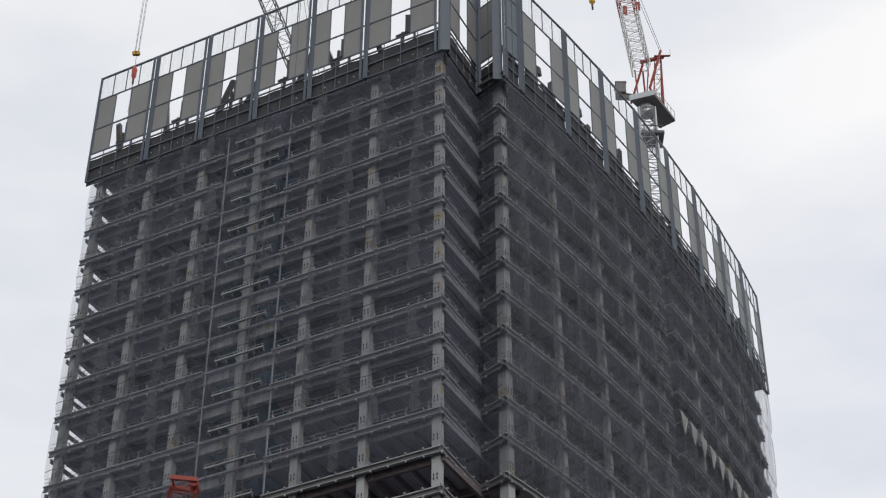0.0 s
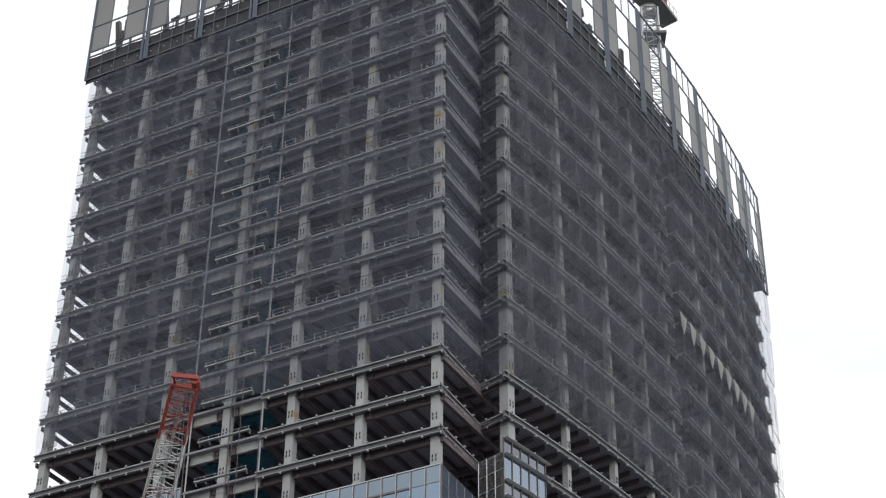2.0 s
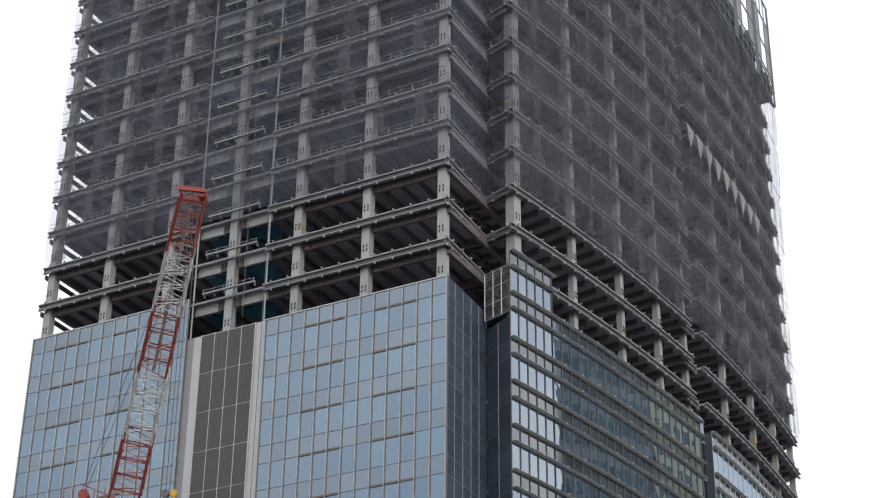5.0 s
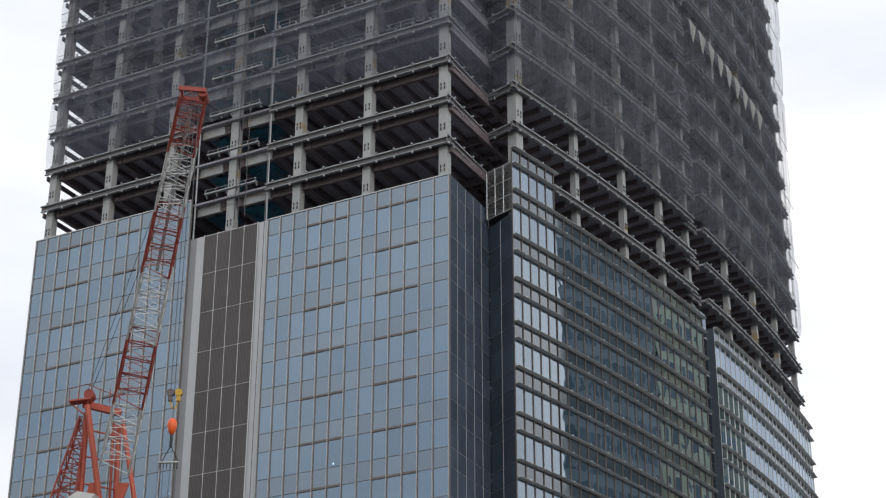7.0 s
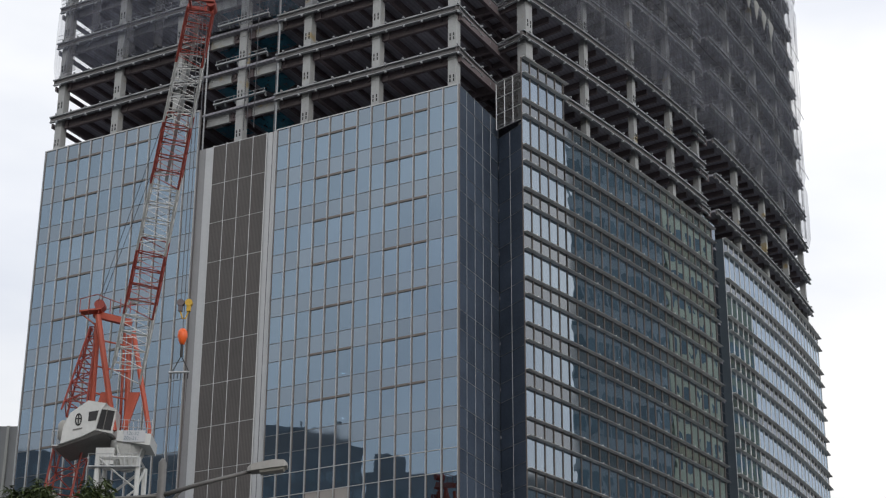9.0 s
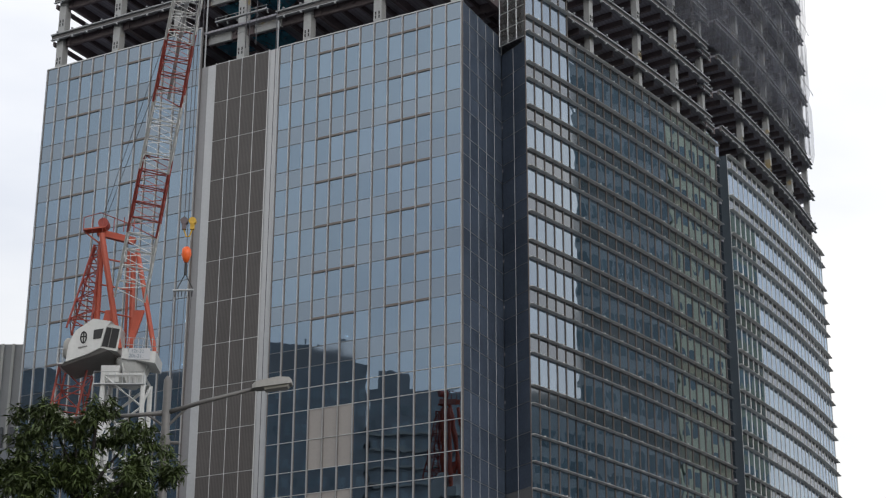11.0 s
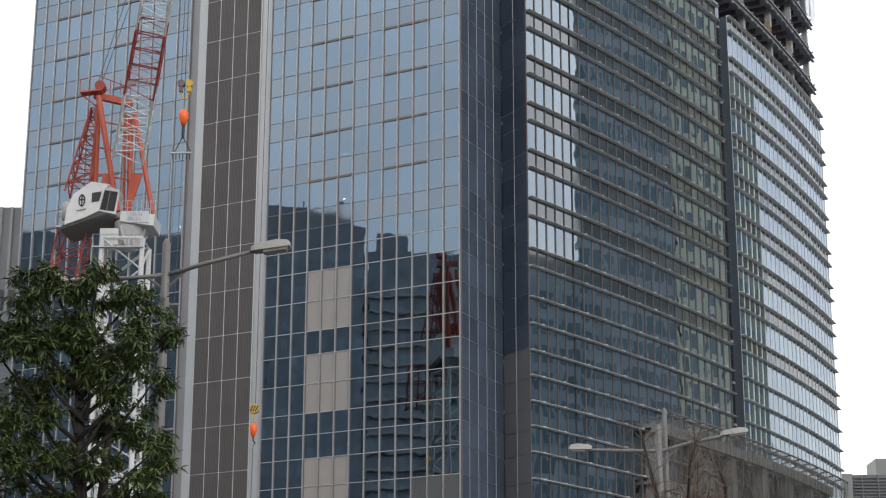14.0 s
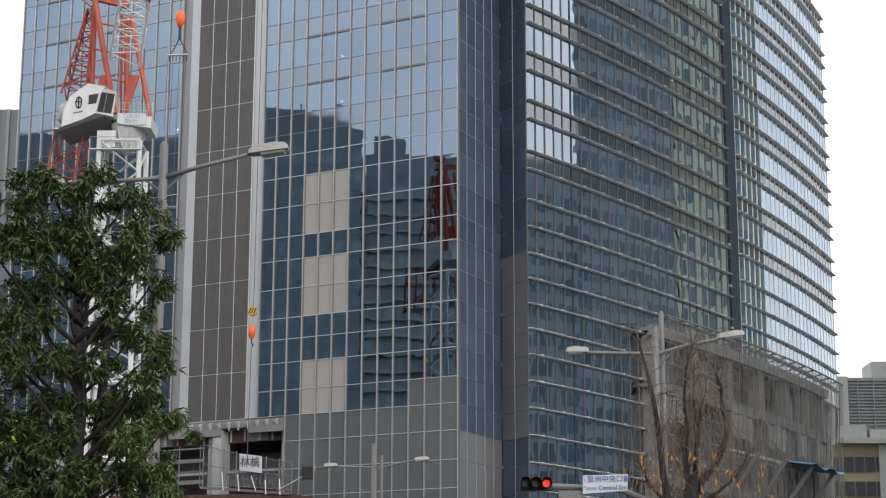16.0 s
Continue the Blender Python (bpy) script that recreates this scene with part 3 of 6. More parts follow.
def side_wall(s0, s1, top, bottom, bay, singles_left, label):
    wall = part("curved_curtain_wall", Shape().beam(side(s0, bottom, -0.3), side(s0 + 1, bottom, -0.3), 0.2, 0.1), M_DARK, tower, label)
    n = round((s1 - s0) / bay)
    ss = [s0 + (s1 - s0) * i / n for i in range(n + 1)]
    lines = [f for f in fins if bottom - 0.1 <= f <= top + 0.1]
    rest, rest_narrow, count = Shape(), Shape(), 0
    for i, (a, b) in enumerate(zip(ss, ss[1:])):
        for z1, z0 in zip(lines, lines[1:]):
            q = [side(a + 0.03, z0, 0.0), side(b - 0.03, z0, 0.0), side(b - 0.03, z1, 0.0), side(a + 0.03, z1, 0.0)]
            nx, ny = side_normal(a)
            bk = [(x - nx * 0.03, y - ny * 0.03, z) for x, y, z in q]
            if count < singles_left:
                part("pane", Shape().hexa(bk, q), M_BANDSPANDREL if z1 - z0 < 1.8 else M_CURVEGLASS, wall)
                count += 1
            else:
                (rest_narrow if z1 - z0 < 1.8 else rest).hexa(bk, q)
    if rest.v:
        part("far_panes", rest, M_CURVEGLASS, wall, kind="stuff")
    if rest_narrow.v:
        part("spandrel_rest", rest_narrow, M_BANDSPANDREL, wall, kind="stuff")
    for s in ss:
        nx, ny = side_normal(s)
        part("mullion", Shape().beam(side(s, bottom, 0.03), side(s, top, 0.03), 0.06, 0.12 if s < 38 else 0.07, (nx, ny, 0)), M_SASH if s < 38 else M_FIN, wall)
    for f in lines:
        fin = Shape().sweep([(*side(s, f), *side_normal(s)) for s in np.linspace(s0, s1 + 0.5, 16)], [(-0.02, 0.055), (0.40, 0.04), (0.46, 0.0), (0.40, -0.04), (-0.02, -0.055)])
        for s in np.arange(s0 + 1.5, s1, 3.0):
            fin.beam(side(s, f + 0.02, -0.02), side(s, f + 0.02, 0.5), 0.05, 0.16)
        part("sun_fin", fin, M_FIN, wall)
    return wall


side_wall(-0.75, 6.0, 84.15, 5.0, 1.35, 200, "glass bands with aluminium fins on the curved side")
side_wall(6.0, 36.4, 79.7, 5.0, 1.52, 100, "dark glass bands with aluminium fins on the curved side")
side_wall(39.6, 75.3, 79.7, 30.0, 1.49, 0, "glass bands with aluminium fins on the far curve")


def notch_wall(p, q, top, bottom, bays, name, mat, label):
    d = Vector((q[0] - p[0], q[1] - p[1]))
    nrm = Vector((d.y, -d.x)).normalized()
    wall = part(name, Shape().beam((p[0], p[1], bottom + EYE), (q[0], q[1], bottom + EYE), 0.1), M_DARK, tower, label)
    hs = [a for a, b, c in upper + lower if bottom - 0.1 <= a and b <= top + 0.2] + [bottom]
    hs = [top] + sorted(set(hs), reverse=True)
    for i in range(bays):
        a, b = (Vector(p) + d * (i + 0.03) / bays), (Vector(p) + d * (i + 0.97) / bays)
        for z1, z0 in zip(hs, hs[1:]):
            if z1 - z0 < 0.3:
                continue
            q4 = [(a.x, a.y, z0 + EYE + 0.03), (b.x, b.y, z0 + EYE + 0.03), (b.x, b.y, z1 + EYE - 0.03), (a.x, a.y, z1 + EYE - 0.03)]
            grey = 18.5 < z0 < 34.9 if mat is None else z1 < 20.0
            use = M_GREYPANEL if grey else (mat or M_RETURN)
            part("pane", Shape().hexa([(x - nrm.x * 0.03, y - nrm.y * 0.03, z) for x, y, z in q4], q4), use, wall)
    for i in range(bays + 1):
        a = Vector(p) + d * i / bays
        part("glazing_bar", Shape().beam((a.x, a.y, bottom + EYE), (a.x, a.y, top + EYE), 0.035, 0.05), M_TRANSOM_DULL, wall)
    for z in hs:
        part("glazing_bar", Shape().beam((p[0], p[1], z + EYE), (q[0], q[1], z + EYE), 0.05, 0.035), M_TRANSOM_DULL, wall)


notch_wall(CORNER, NOTCH, 78.93, 5.0, 5, "notch_wall", M_RETURN, "dark glass of the corner notch")
notch_wall(NOTCH, side(-0.75, 0)[:2], 77.1, 5.0, 2, "notch_return", None, "dark glass and grey panels of the notch return")
for f in np.arange(31, 79.7, 2.2):
    part("recess_pane", Shape().hexa([side(36.4, f, -0.9), side(39.6, f, -0.9), side(39.6, f + 2.12, -0.9), side(36.4, f + 2.12, -0.9)], [side(36.4, f, -0.86), side(39.6, f, -0.86), side(39.6, f + 2.12, -0.86), side(36.4, f + 2.12, -0.86)]), M_DARKGLASS, tower, "dark recessed glass")
for s, d in ((36.4, 1), (39.6, -1)):
    part("recess_jamb", Shape().hexa([side(s, 28, -0.9), side(s, 28, 0.05), side(s + 0.12 * d, 28, 0.05), side(s + 0.12 * d, 28, -0.9)],
                                     [side(s, 79.6, -0.9), side(s, 79.6, 0.05), side(s + 0.12 * d, 79.6, 0.05), side(s + 0.12 * d, 79.6, -0.9)]), M_RECESS, tower)

# ---- safety nets over the upper floors ----
def drape(at, a0, a1, h0, h1, seed, bulge=0.5, unit=1.0):
    """A sheet tied along its edges: it bellies out between them, and its folds run on into the next sheet."""
    r = random.Random(seed)
    lean, wide = r.uniform(0.5, 1.0), 24
    rows = []
    for j in range(9):
        v = j / 8
        row = []
        for i in range(wide + 1):
            k = i / wide
            a = a0 + (a1 - a0) * k
            w = a * unit
            belly = bulge * lean * math.sin(math.pi * v) * math.sin(math.pi * k)
            fold = (0.10 * math.sin(1.9 * w + 0.4 * h0) + 0.06 * math.sin(4.7 * w + 1.3 * v)) * math.sin(math.pi * v)
            row.append(at(a, h0 + (h1 - h0) * v, 0.14 + 0.28 * min(1.0, 2.5 * math.sin(math.pi * v)) + belly + fold))
        rows.append(row)
    return Shape().grid(rows)


side_net = lambda s, h, out=0.0: side(s, h, out + 0.75 * min(1.0, max(0.0, (h - 108.0) / 30.0)))
seed = 0
h_nets = [LEVEL + 8.8 * i for i in range(7)]
for h0 in h_nets[:-1]:
    for u in (1.0, 9.25, 17.1, 24.8, 32.7, 40.5):
        u1 = {1.0: 9.25, 9.25: 17.1, 17.1: 24.8, 24.8: 32.7, 32.7: 40.5, 40.5: 48.5}[u]
        seed += 1
        part("net_sheet", drape(front, 0 - 0.2 if u == 1.0 else u, u1, h0, min(h0 + 8.8, 143.5), seed, 0.15 if u == 40.5 else 0.5), M_NET, tower, "sagging sheet of dark safety net", smooth=True)
    for s in range(0, 9):
        seed += 1
        part("net_sheet", drape(side_net, s * 8.45 - 0.3, min(s * 8.45 + 8.15, 74.5), h0, min(h0 + 8.8, 143.5), seed, 0.1 if s == 8 else 0.6), M_NET_SIDE, tower, "sagging sheet of dark safety net", smooth=True)
    def to_notch(a, h, out):
        p, q = (CORNER, NOTCH) if a < 1 else (NOTCH, SIDE0)
        k = a if a < 1 else a - 1
        return (p[0] + (q[0] - p[0]) * k + out * 0.6, p[1] + (q[1] - p[1]) * k - out * 0.6, h + EYE)
    part("net_sheet", drape(to_notch, 0.0, 0.98, h0, min(h0 + 8.8, 143.5), seed + 500, 0.2, 8.0), M_NET, tower, smooth=True)
    part("net_sheet", drape(to_notch, 1.02, 1.98, h0, min(h0 + 8.8, 143.5), seed + 600, 0.2, 4.0), M_NET, tower, smooth=True)

# laps where two sheets overlap, hanging beside the columns
lap_rng = random.Random(8)
for h0 in h_nets[:-1]:
    for at, places in ((front, (3.2, 7.6, 11.6, 15.6, 30.6, 34.8, 38.6, 43.0, 46.6)), (side, (3.5, 8.8, 13.6, 18.2, 23.5, 27.2, 32.0, 41.0, 45.2, 50.0, 54.2, 60.0, 63.2, 69.0, 72.0))):
        for a in places:
            for half in (0, 1):
                if lap_rng.random() < 0.25:
                    continue
                w0, w1, b = lap_rng.uniform(0.7, 1.3), lap_rng.uniform(1.0, 1.9), a + lap_rng.uniform(-0.4, 0.4)
                z0 = h0 + 4.4 * half
                rows = [[at(b + (w0 + (w1 - w0) * v) * (i / 4 - 0.5) + 0.08 * math.sin(3 * v + i), z0 + 0.2 + 4.1 * (1 - v), 0.30 + 0.07 * math.sin(2.2 * i + b)) for i in range(5)] for v in (0, 0.33, 0.66, 1)]
                part("net_lap", Shape().grid(rows), M_NET_LAP, tower, smooth=True)

# ---- screen round the top ----
TOP, FOOT = 161.0, 143.6


def crown_bay(at, a0, a1, seed, gap=(0.36, 0.66), sheet=None):
    r = random.Random(seed)
    bay = part("screen_bay", Shape().beam(at(a0, TOP, 0.25), at(a1, TOP, 0.25), 0.2, 0.22), M_CROWN_FRAME, tower, "steel screen bay with grey panels and open gaps")
    n, rows = (4 if a1 - a0 > 4 else 2), [TOP, 157.2, 152.2, 148.1]
    frame_ = Shape()
    for a in (a0 + 0.05, a0 + 0.55, a1 - 0.05):
        frame_.beam(at(a, FOOT, 0.3), at(a, TOP, 0.3), 0.2, 0.28)
    w = (a1 - a0 - 0.8) / n
    for i in range(n + 1):
        frame_.beam(at(a0 + 0.7 + w * i, 157.2, 0.25), at(a0 + 0.7 + w * i, TOP, 0.25), 0.09, 0.12)
        frame_.beam(at(a0 + 0.7 + w * i, FOOT, 0.25), at(a0 + 0.7 + w * i, 148.1, 0.25), 0.07, 0.1)
    cuts = [a0 + 0.7 + (a1 - a0 - 0.8) * k for k in ((0, *gap, 1) if n == 4 else (0, 0.5, 1))]
    for c in cuts:
        frame_.beam(at(c, 148.0, 0.25), at(c, 157.2, 0.25), 0.09, 0.12)
    for h in rows + [147.3, 145.6, FOOT]:
        frame_.beam(at(a0, h, 0.25), at(a1, h, 0.25), 0.14, 0.16)
    part("screen_frame", frame_, M_CROWN_FRAME, bay)
    part("foot_net", Shape().grid([[at(a0 + (a1 - a0) * i / 8, z, 0.1 + 0.08 * math.sin(i * 2.1 + z)) for i in range(9)] for z in (FOOT - 0.6, 145.4, 147.2)]), M_FOOT, bay)
    cells = [(a0 + 0.7 + w * i, a0 + 0.7 + w * (i + 1), 0) for i in range(n)]
    cells += [(p, q, k) for p, q in zip(cuts, cuts[1:]) for k in (1, 2) if not (n == 4 and p == cuts[1])]
    for b0, b1, k in cells:
        b0, b1 = b0 + 0.05, b1 - 0.05
        for z1, z0 in (rows[k:k + 2],):
            top_row = k == 0
            q = [at(b0, z0 + 0.1, 0.25), at(b1, z0 + 0.1, 0.25), at(b1, z1 - 0.1, 0.25), at(b0, z1 - 0.1, 0.25)]
            part("screen_panel", Shape().hexa([(x, y + 0.05, z) for x, y, z in q], q), sheet or (M_CROWN_GLASS if top_row else M_CROWN), bay)
    return bay


for i, u in enumerate((0.4, 10.2, 17.7, 25.2, 32.9, 40.8)):
    crown_bay(front, u, (10.0, 17.5, 25.0, 32.7, 40.6, 49.6)[i], i)
side_out = lambda s, h, out=0.0: side(s, h, out + 0.7)
posts = (2.8, 12.3, 20.9, 30.0, 39.0, 48.0, 57.5, 67.0, 76.0)
for i, (s0, s1) in enumerate(zip(posts, posts[1:])):
    crown_bay(side_out, s0, s1 - 0.15, 20 + i, (0.30, 0.68))


def notch_at(a, h, out=0.0):
    """A point a metres from the corner round the notch."""
    if a < 8.5:
        k = a / 8.5
        return (CORNER[0] + (NOTCH[0] - CORNER[0]) * k + 0.88 * out, CORNER[1] + (NOTCH[1] - CORNER[1]) * k - 0.45 * out, h + EYE)
    k = (a - 8.5) / 3.75
    return (NOTCH[0] + (SIDE0[0] - NOTCH[0]) * k - 0.6 * out, NOTCH[1] + (SIDE0[1] - NOTCH[1]) * k - 0.75 * out, h + EYE)


crown_bay(notch_at, 0.2, 8.2, 41)
crown_bay(notch_at, 8.8, 12.2, 42)
crown_bay(side_out, -0.4, 2.65, 43, sheet=M_CROWN_PIER)
for p in (notch_at(0.0, FOOT, 0.1), notch_at(8.5, FOOT, 0.1), notch_at(12.25, FOOT, 0.3)):
    part("screen_pier", Shape().hexa([(p[0] - 0.55, p[1] - 0.2, p[2]), (p[0] + 0.55, p[1] - 0.2, p[2]), (p[0] + 0.55, p[1] + 0.3, p[2]), (p[0] - 0.55, p[1] + 0.3, p[2])],
                                     [(p[0] - 0.55, p[1] - 0.2, TOP + EYE), (p[0] + 0.55, p[1] - 0.2, TOP + EYE), (p[0] + 0.55, p[1] + 0.3, TOP + EYE), (p[0] - 0.55, p[1] + 0.3, TOP + EYE)]), M_CROWN_PIER, tower, "blue-grey steel corner pier of the screen")


part("roof_edge_slab", Shape().sweep([(*side(s, 144.6), *side_normal(s)) for s in np.linspace(-0.3, 75.5, 26)], [(-3.0, 0.0), (0.75, 0.0), (0.75, -0.25), (-3.0, -0.25)]), M_DARK, tower, "dark edge slab under the roof screen")


# ---- hoist bay in the front, ropes and flaps on the nets, work lamps ----
for j in range(-2, 12):
    h = LEVEL + STOREY * j
    stage = part("hoist_stage", Shape().beam(front(27.0, h + 0.1, 0.7), front(20.9, h + 0.1, 0.7), 0.3, 0.14), M_EDGE, tower, "galvanised hoist landing stage")
    rails = Shape()
    for k in range(6):
        u = 26.9 - 1.18 * k
        rails.beam(front(u, h + 0.1, 0.8), front(u, h + 0.5, 0.8), 0.04)
        rails.beam(front(u, h - 0.25, 0.45), front(u, h + 0.2, 0.75), 0.12, 0.1)
    rails.beam(front(27.0, h + 0.48, 0.8), front(20.9, h + 0.48, 0.8), 0.035)
    part("stage_rail", rails, M_EDGE, stage)
    for u0, u1 in ((28.9, 26.2), (23.4, 20.3)):
        part("edge_beam", Shape().beam(front(u0, h - 0.75, -1.0), front(u1, h - 0.75, -1.0), 0.3, 1.0), M_STEEL, tower, "pale steel beam of the hoist bay")
    sag = Shape()
    for u0, u1 in ((28.4, 25.4), (24.2, 20.6)):
        sag.grid([[front(u0 + (u1 - u0) * i / 8, h - 1.2 - 1.1 * math.sin(math.pi * i / 8) * (0.5 + 0.5 * math.sin(j * 2.3 + u0)) * v, -1.6 - 2.5 * v) for i in range(9)] for v in (0, 0.35, 0.7, 1)])
    part("debris_net", sag, M_BLUE_NET, tower, "blue debris net slung under the beams")
for h0 in h_nets[:-1]:
    part("hoist_sheet", drape(front, 20.4, 28.8, h0, min(h0 + 8.8, 143.5), int(h0), 0.9), M_HOIST_SHEET, tower, "thin bluish sheet over the hoist bay", smooth=True)
for u in (20.3, 28.9):
    part("hoist_post", Shape().beam(front(u, 77.5, -0.4), front(u, 143, -0.4), 0.14, 0.14), M_EDGE, tower, "thin steel hoist post")
for u in (21.6, 22.4, 22.8):
    part("hoist_rope", Shape().tube([front(u, 79, 1.4), front(u, 142, 1.4)], 0.035, 4), M_CABLE, tower)
for i, h in enumerate(h_nets[1:-1]):
    pts = [front(48.2 - 48.2 * k / 60, h + 1.2 + 0.10 * math.sin(k * 1.1 + i) + 0.05 * math.sin(k * 2.7), 0.75) for k in range(61)]
    part("seam_rope", Shape().tube(pts, 0.032, 5), M_ROPE, tower, "black rope along a net seam")
    part("seam_rope", Shape().tube([notch_at(12.2 * k / 14, h + 1.0 + 0.12 * math.sin(k), 0.5) for k in range(15)], 0.032, 5), M_ROPE, tower)
    part("seam_rope", Shape().tube([side(74.3 * k / 80, h + 0.6 + 0.10 * math.sin(k * 0.9 + i), 0.8) for k in range(81)], 0.03, 5), M_ROPE, tower)
for k in range(9):
    s = 34.6 + 2.7 * k
    h = 117.0 - 0.15 * k
    part("net_flap", Shape().grid([[side(s + 2.6 * v, h, 1.3), side(s + 2.6 * v, h - 1.4 * (1 - abs(2 * v - 0.8)), 1.7 + 0.3 * math.sin(5 * v)), side(s + 1.3 + 1.2 * (v - 0.5), h - 3.2 * (1 - abs(v - 0.4)), 1.5)] for v in (0, 0.25, 0.5, 0.75, 1)]),
         M_NET_PALE, tower, "pale loose corner of net", smooth=True)
bulb = Shape()
bulb.tube([(0, 0, -0.08), (0, 0, -0.04), (0, 0, 0.04), (0, 0, 0.08)], [0.03, 0.085, 0.085, 0.03], 8)
bulb = bulb.mesh("bulb", glowing("lit_bulb", (1.0, 0.93, 0.82), 90.0), True)
for u, h in ((11.77, 53.0), (11.68, 48.8), (11.58, 44.55), (29.45, 53.0), (29.6, 48.75)):
    w = tagged(new("work_lamp", bulb), "small lit bulb hanging behind the glass", "lamp", "work lamps")
    w.location = front(u, h, -0.25)
for s, h in ((5.9, 57.2), (8.6, 56.6), (15.0, 58.5), (19.0, 58.0), (9.0, 52.4), (13.1, 51.9), (14.0, 51.5), (25.3, 57.2), (26.5, 56.6), (31.0, 51.5), (34.0, 46.2), (38.0, 57.0), (38.2, 50.0), (8.0, 10.5)):
    w = tagged(new("work_lamp", bulb), "small lit bulb hanging behind the glass", "lamp", "work lamps")
    w.location = side(s, h, -1.3 if 36 < s < 40 else -0.25)
# wire cage on the notch's return, above the glass
cage = part("mesh_cage", Shape().grid([[notch_at(a, z, 0.7) for a in (8.9, 10.0, 11.1, 12.2)] for z in (77.6, 80.0, 82.6)]), netting("cage_mesh", (0.20, 0.20, 0.20), 0.55, 0.05), tower, "grey wire cage hung in the notch")
for a in (8.9, 10.0, 11.1, 12.2):
    part("cage_bar", Shape().beam(notch_at(a, 77.6, 0.72), notch_at(a, 82.6, 0.72), 0.07), M_GALV, cage)
for z in (77.6, 79.2, 80.9, 82.6):
    part("cage_bar", Shape().beam(notch_at(8.9, z, 0.72), notch_at(12.2, z, 0.72), 0.07), M_GALV, cage)
# steel and plant on the roof, behind the screen
for k, (u, lean) in enumerate(((46.0, 1.2), (39.0, 1.0), (33.5, -3.5), (29.5, -4.0), (22.0, -3.5), (14.0, 3.0), (8.0, 2.5))):
    part("roof_brace", Shape().beam(front(u, 145, -1.5), front(u + lean, 153.5, -1.5), 0.5, 0.6), M_DARK, tower, "dark steel roof member")
for k in range(9):
    s = 4.5 + 8.3 * k
    part("roof_brace", Shape().beam(side(s, 145, -1.6), side(s + 0.4, 155 - (k % 3), -1.6), 0.6, 0.7).beam(side(s - 2, 152, -1.6), side(s + 2.5, 151, -1.6), 0.4, 0.5), M_DARK, tower, "dark steel roof member")

for k, a in enumerate((5.2, 13.9, 21.4, 29.0, 36.8, 45.2)):
    plant = Shape().beam(front(a - 0.9, 145, -1.0), front(a - 0.7, 152.0 - (k % 3), -1.0), 0.22).beam(front(a + 1.1, 145, -1.4), front(a + 1.0, 150.6 + (k % 2), -1.4), 0.3)
    plant.beam(front(a - 1.6, 150.3, -1.2), front(a + 1.8, 150.1, -1.2), 0.2, 0.3).beam(front(a + 0.3, 150.2, -1.3), front(a + 0.3, 152.9, -1.3), 0.5, 0.6)
    part("roof_plant", plant, M_DARK, tower, "dark plant frames behind the screen")
for k in range(8):
    a = 8.2 + 9.1 * k
    plant = Shape().beam(side(a - 1.2, 145, -1.0), side(a - 1.2, 155.0 - (k % 2), -1.0), 0.5).beam(side(a + 1.6, 152.9, -1.0), side(a - 2.4, 152.2, -1.0), 0.4, 1.2)
    part("roof_plant", plant.beam(side(a + 0.4, 147.6, -1.2), side(a + 0.4, 152.2, -1.2), 1.4, 1.0), M_DARK, tower, "dark plant frames behind the screen")

# ---- foot of the front: open beams, fence and banner ----
for k, (u, w) in enumerate(((23.82, 0.95), (36.0, 1.2), (44.0, 1.2))):
    part("pier", Shape().hexa([front(u - w / 2, -1.6, 0.1), front(u + w / 2, -1.6, 0.1), front(u + w / 2, -1.6, -1.2), front(u - w / 2, -1.6, -1.2)],
                              [front(u - w / 2, 20.4, 0.1), front(u + w / 2, 20.4, 0.1), front(u + w / 2, 20.4, -1.2), front(u - w / 2, 20.4, -1.2)]), M_STEEL, tower, "pale steel pier")
sill = Shape()
for u0, u1, h0, h1, o in ((49, 16.9, 20.55, 21.2, 0.0), (29, 23.4, 19.9, 20.5, 0.25), (20.5, 16.9, 20.0, 20.6, 0.25), (49, 16.9, 19.45, 20.5, -1.0)):
    sill.hexa([front(u0, h0, o - 0.5), front(u1, h0, o - 0.5), front(u1, h0, o), front(u0, h0, o)], [front(u0, h1, o - 0.5), front(u1, h1, o - 0.5), front(u1, h1, o), front(u0, h1, o)])
part("sill_beam", sill, M_CONC, tower, "pale transfer beams with stiffeners")
for k in range(22):
    u = 17.2 + 1.45 * k
    part("stiffener", Shape().beam(front(u, 19.45, -0.95), front(u, 20.5, -0.95), 0.12, 0.3), M_STEEL, tower)
for u0, u1 in ((26.7, 25.0), (24.0, 21.4), (19.15, 17.35), (29.4, 28.0)):
    part("rust_panel", Shape().hexa([front(u0, 19.35, -0.96), front(u1, 19.35, -0.96), front(u1, 20.45, -0.96), front(u0, 20.45, -0.96)], [front(u0, 19.35, -0.9), front(u1, 19.35, -0.9), front(u1, 20.45, -0.9), front(u0, 20.45, -0.9)]), M_OXIDE, tower, "red oxide infill panel")
for k in range(10):
    u = 17.6 + 1.0 * k
    part("hanger_bracket", Shape().beam(front(u, 20.6, 0.05), front(u, 21.0, 0.25), 0.14, 0.5).beam(front(u, 20.3, 0.1), front(u, 20.6, 0.1), 0.3, 0.1), M_STEEL, tower)
# Black plate laid on the panels; the opening's darkness is its colour.
part("vent_opening", Shape().hexa([front(15.0, 15.8, 0.03), front(13.8, 15.8, 0.03), front(13.8, 16.8, 0.03), front(15.0, 16.8, 0.03)], [front(15.0, 15.8, 0.08), front(13.8, 15.8, 0.08), front(13.8, 16.8, 0.08), front(15.0, 16.8, 0.08)]), M_BLACK, tower, "black plate painted as the dark of an opening in the panels")
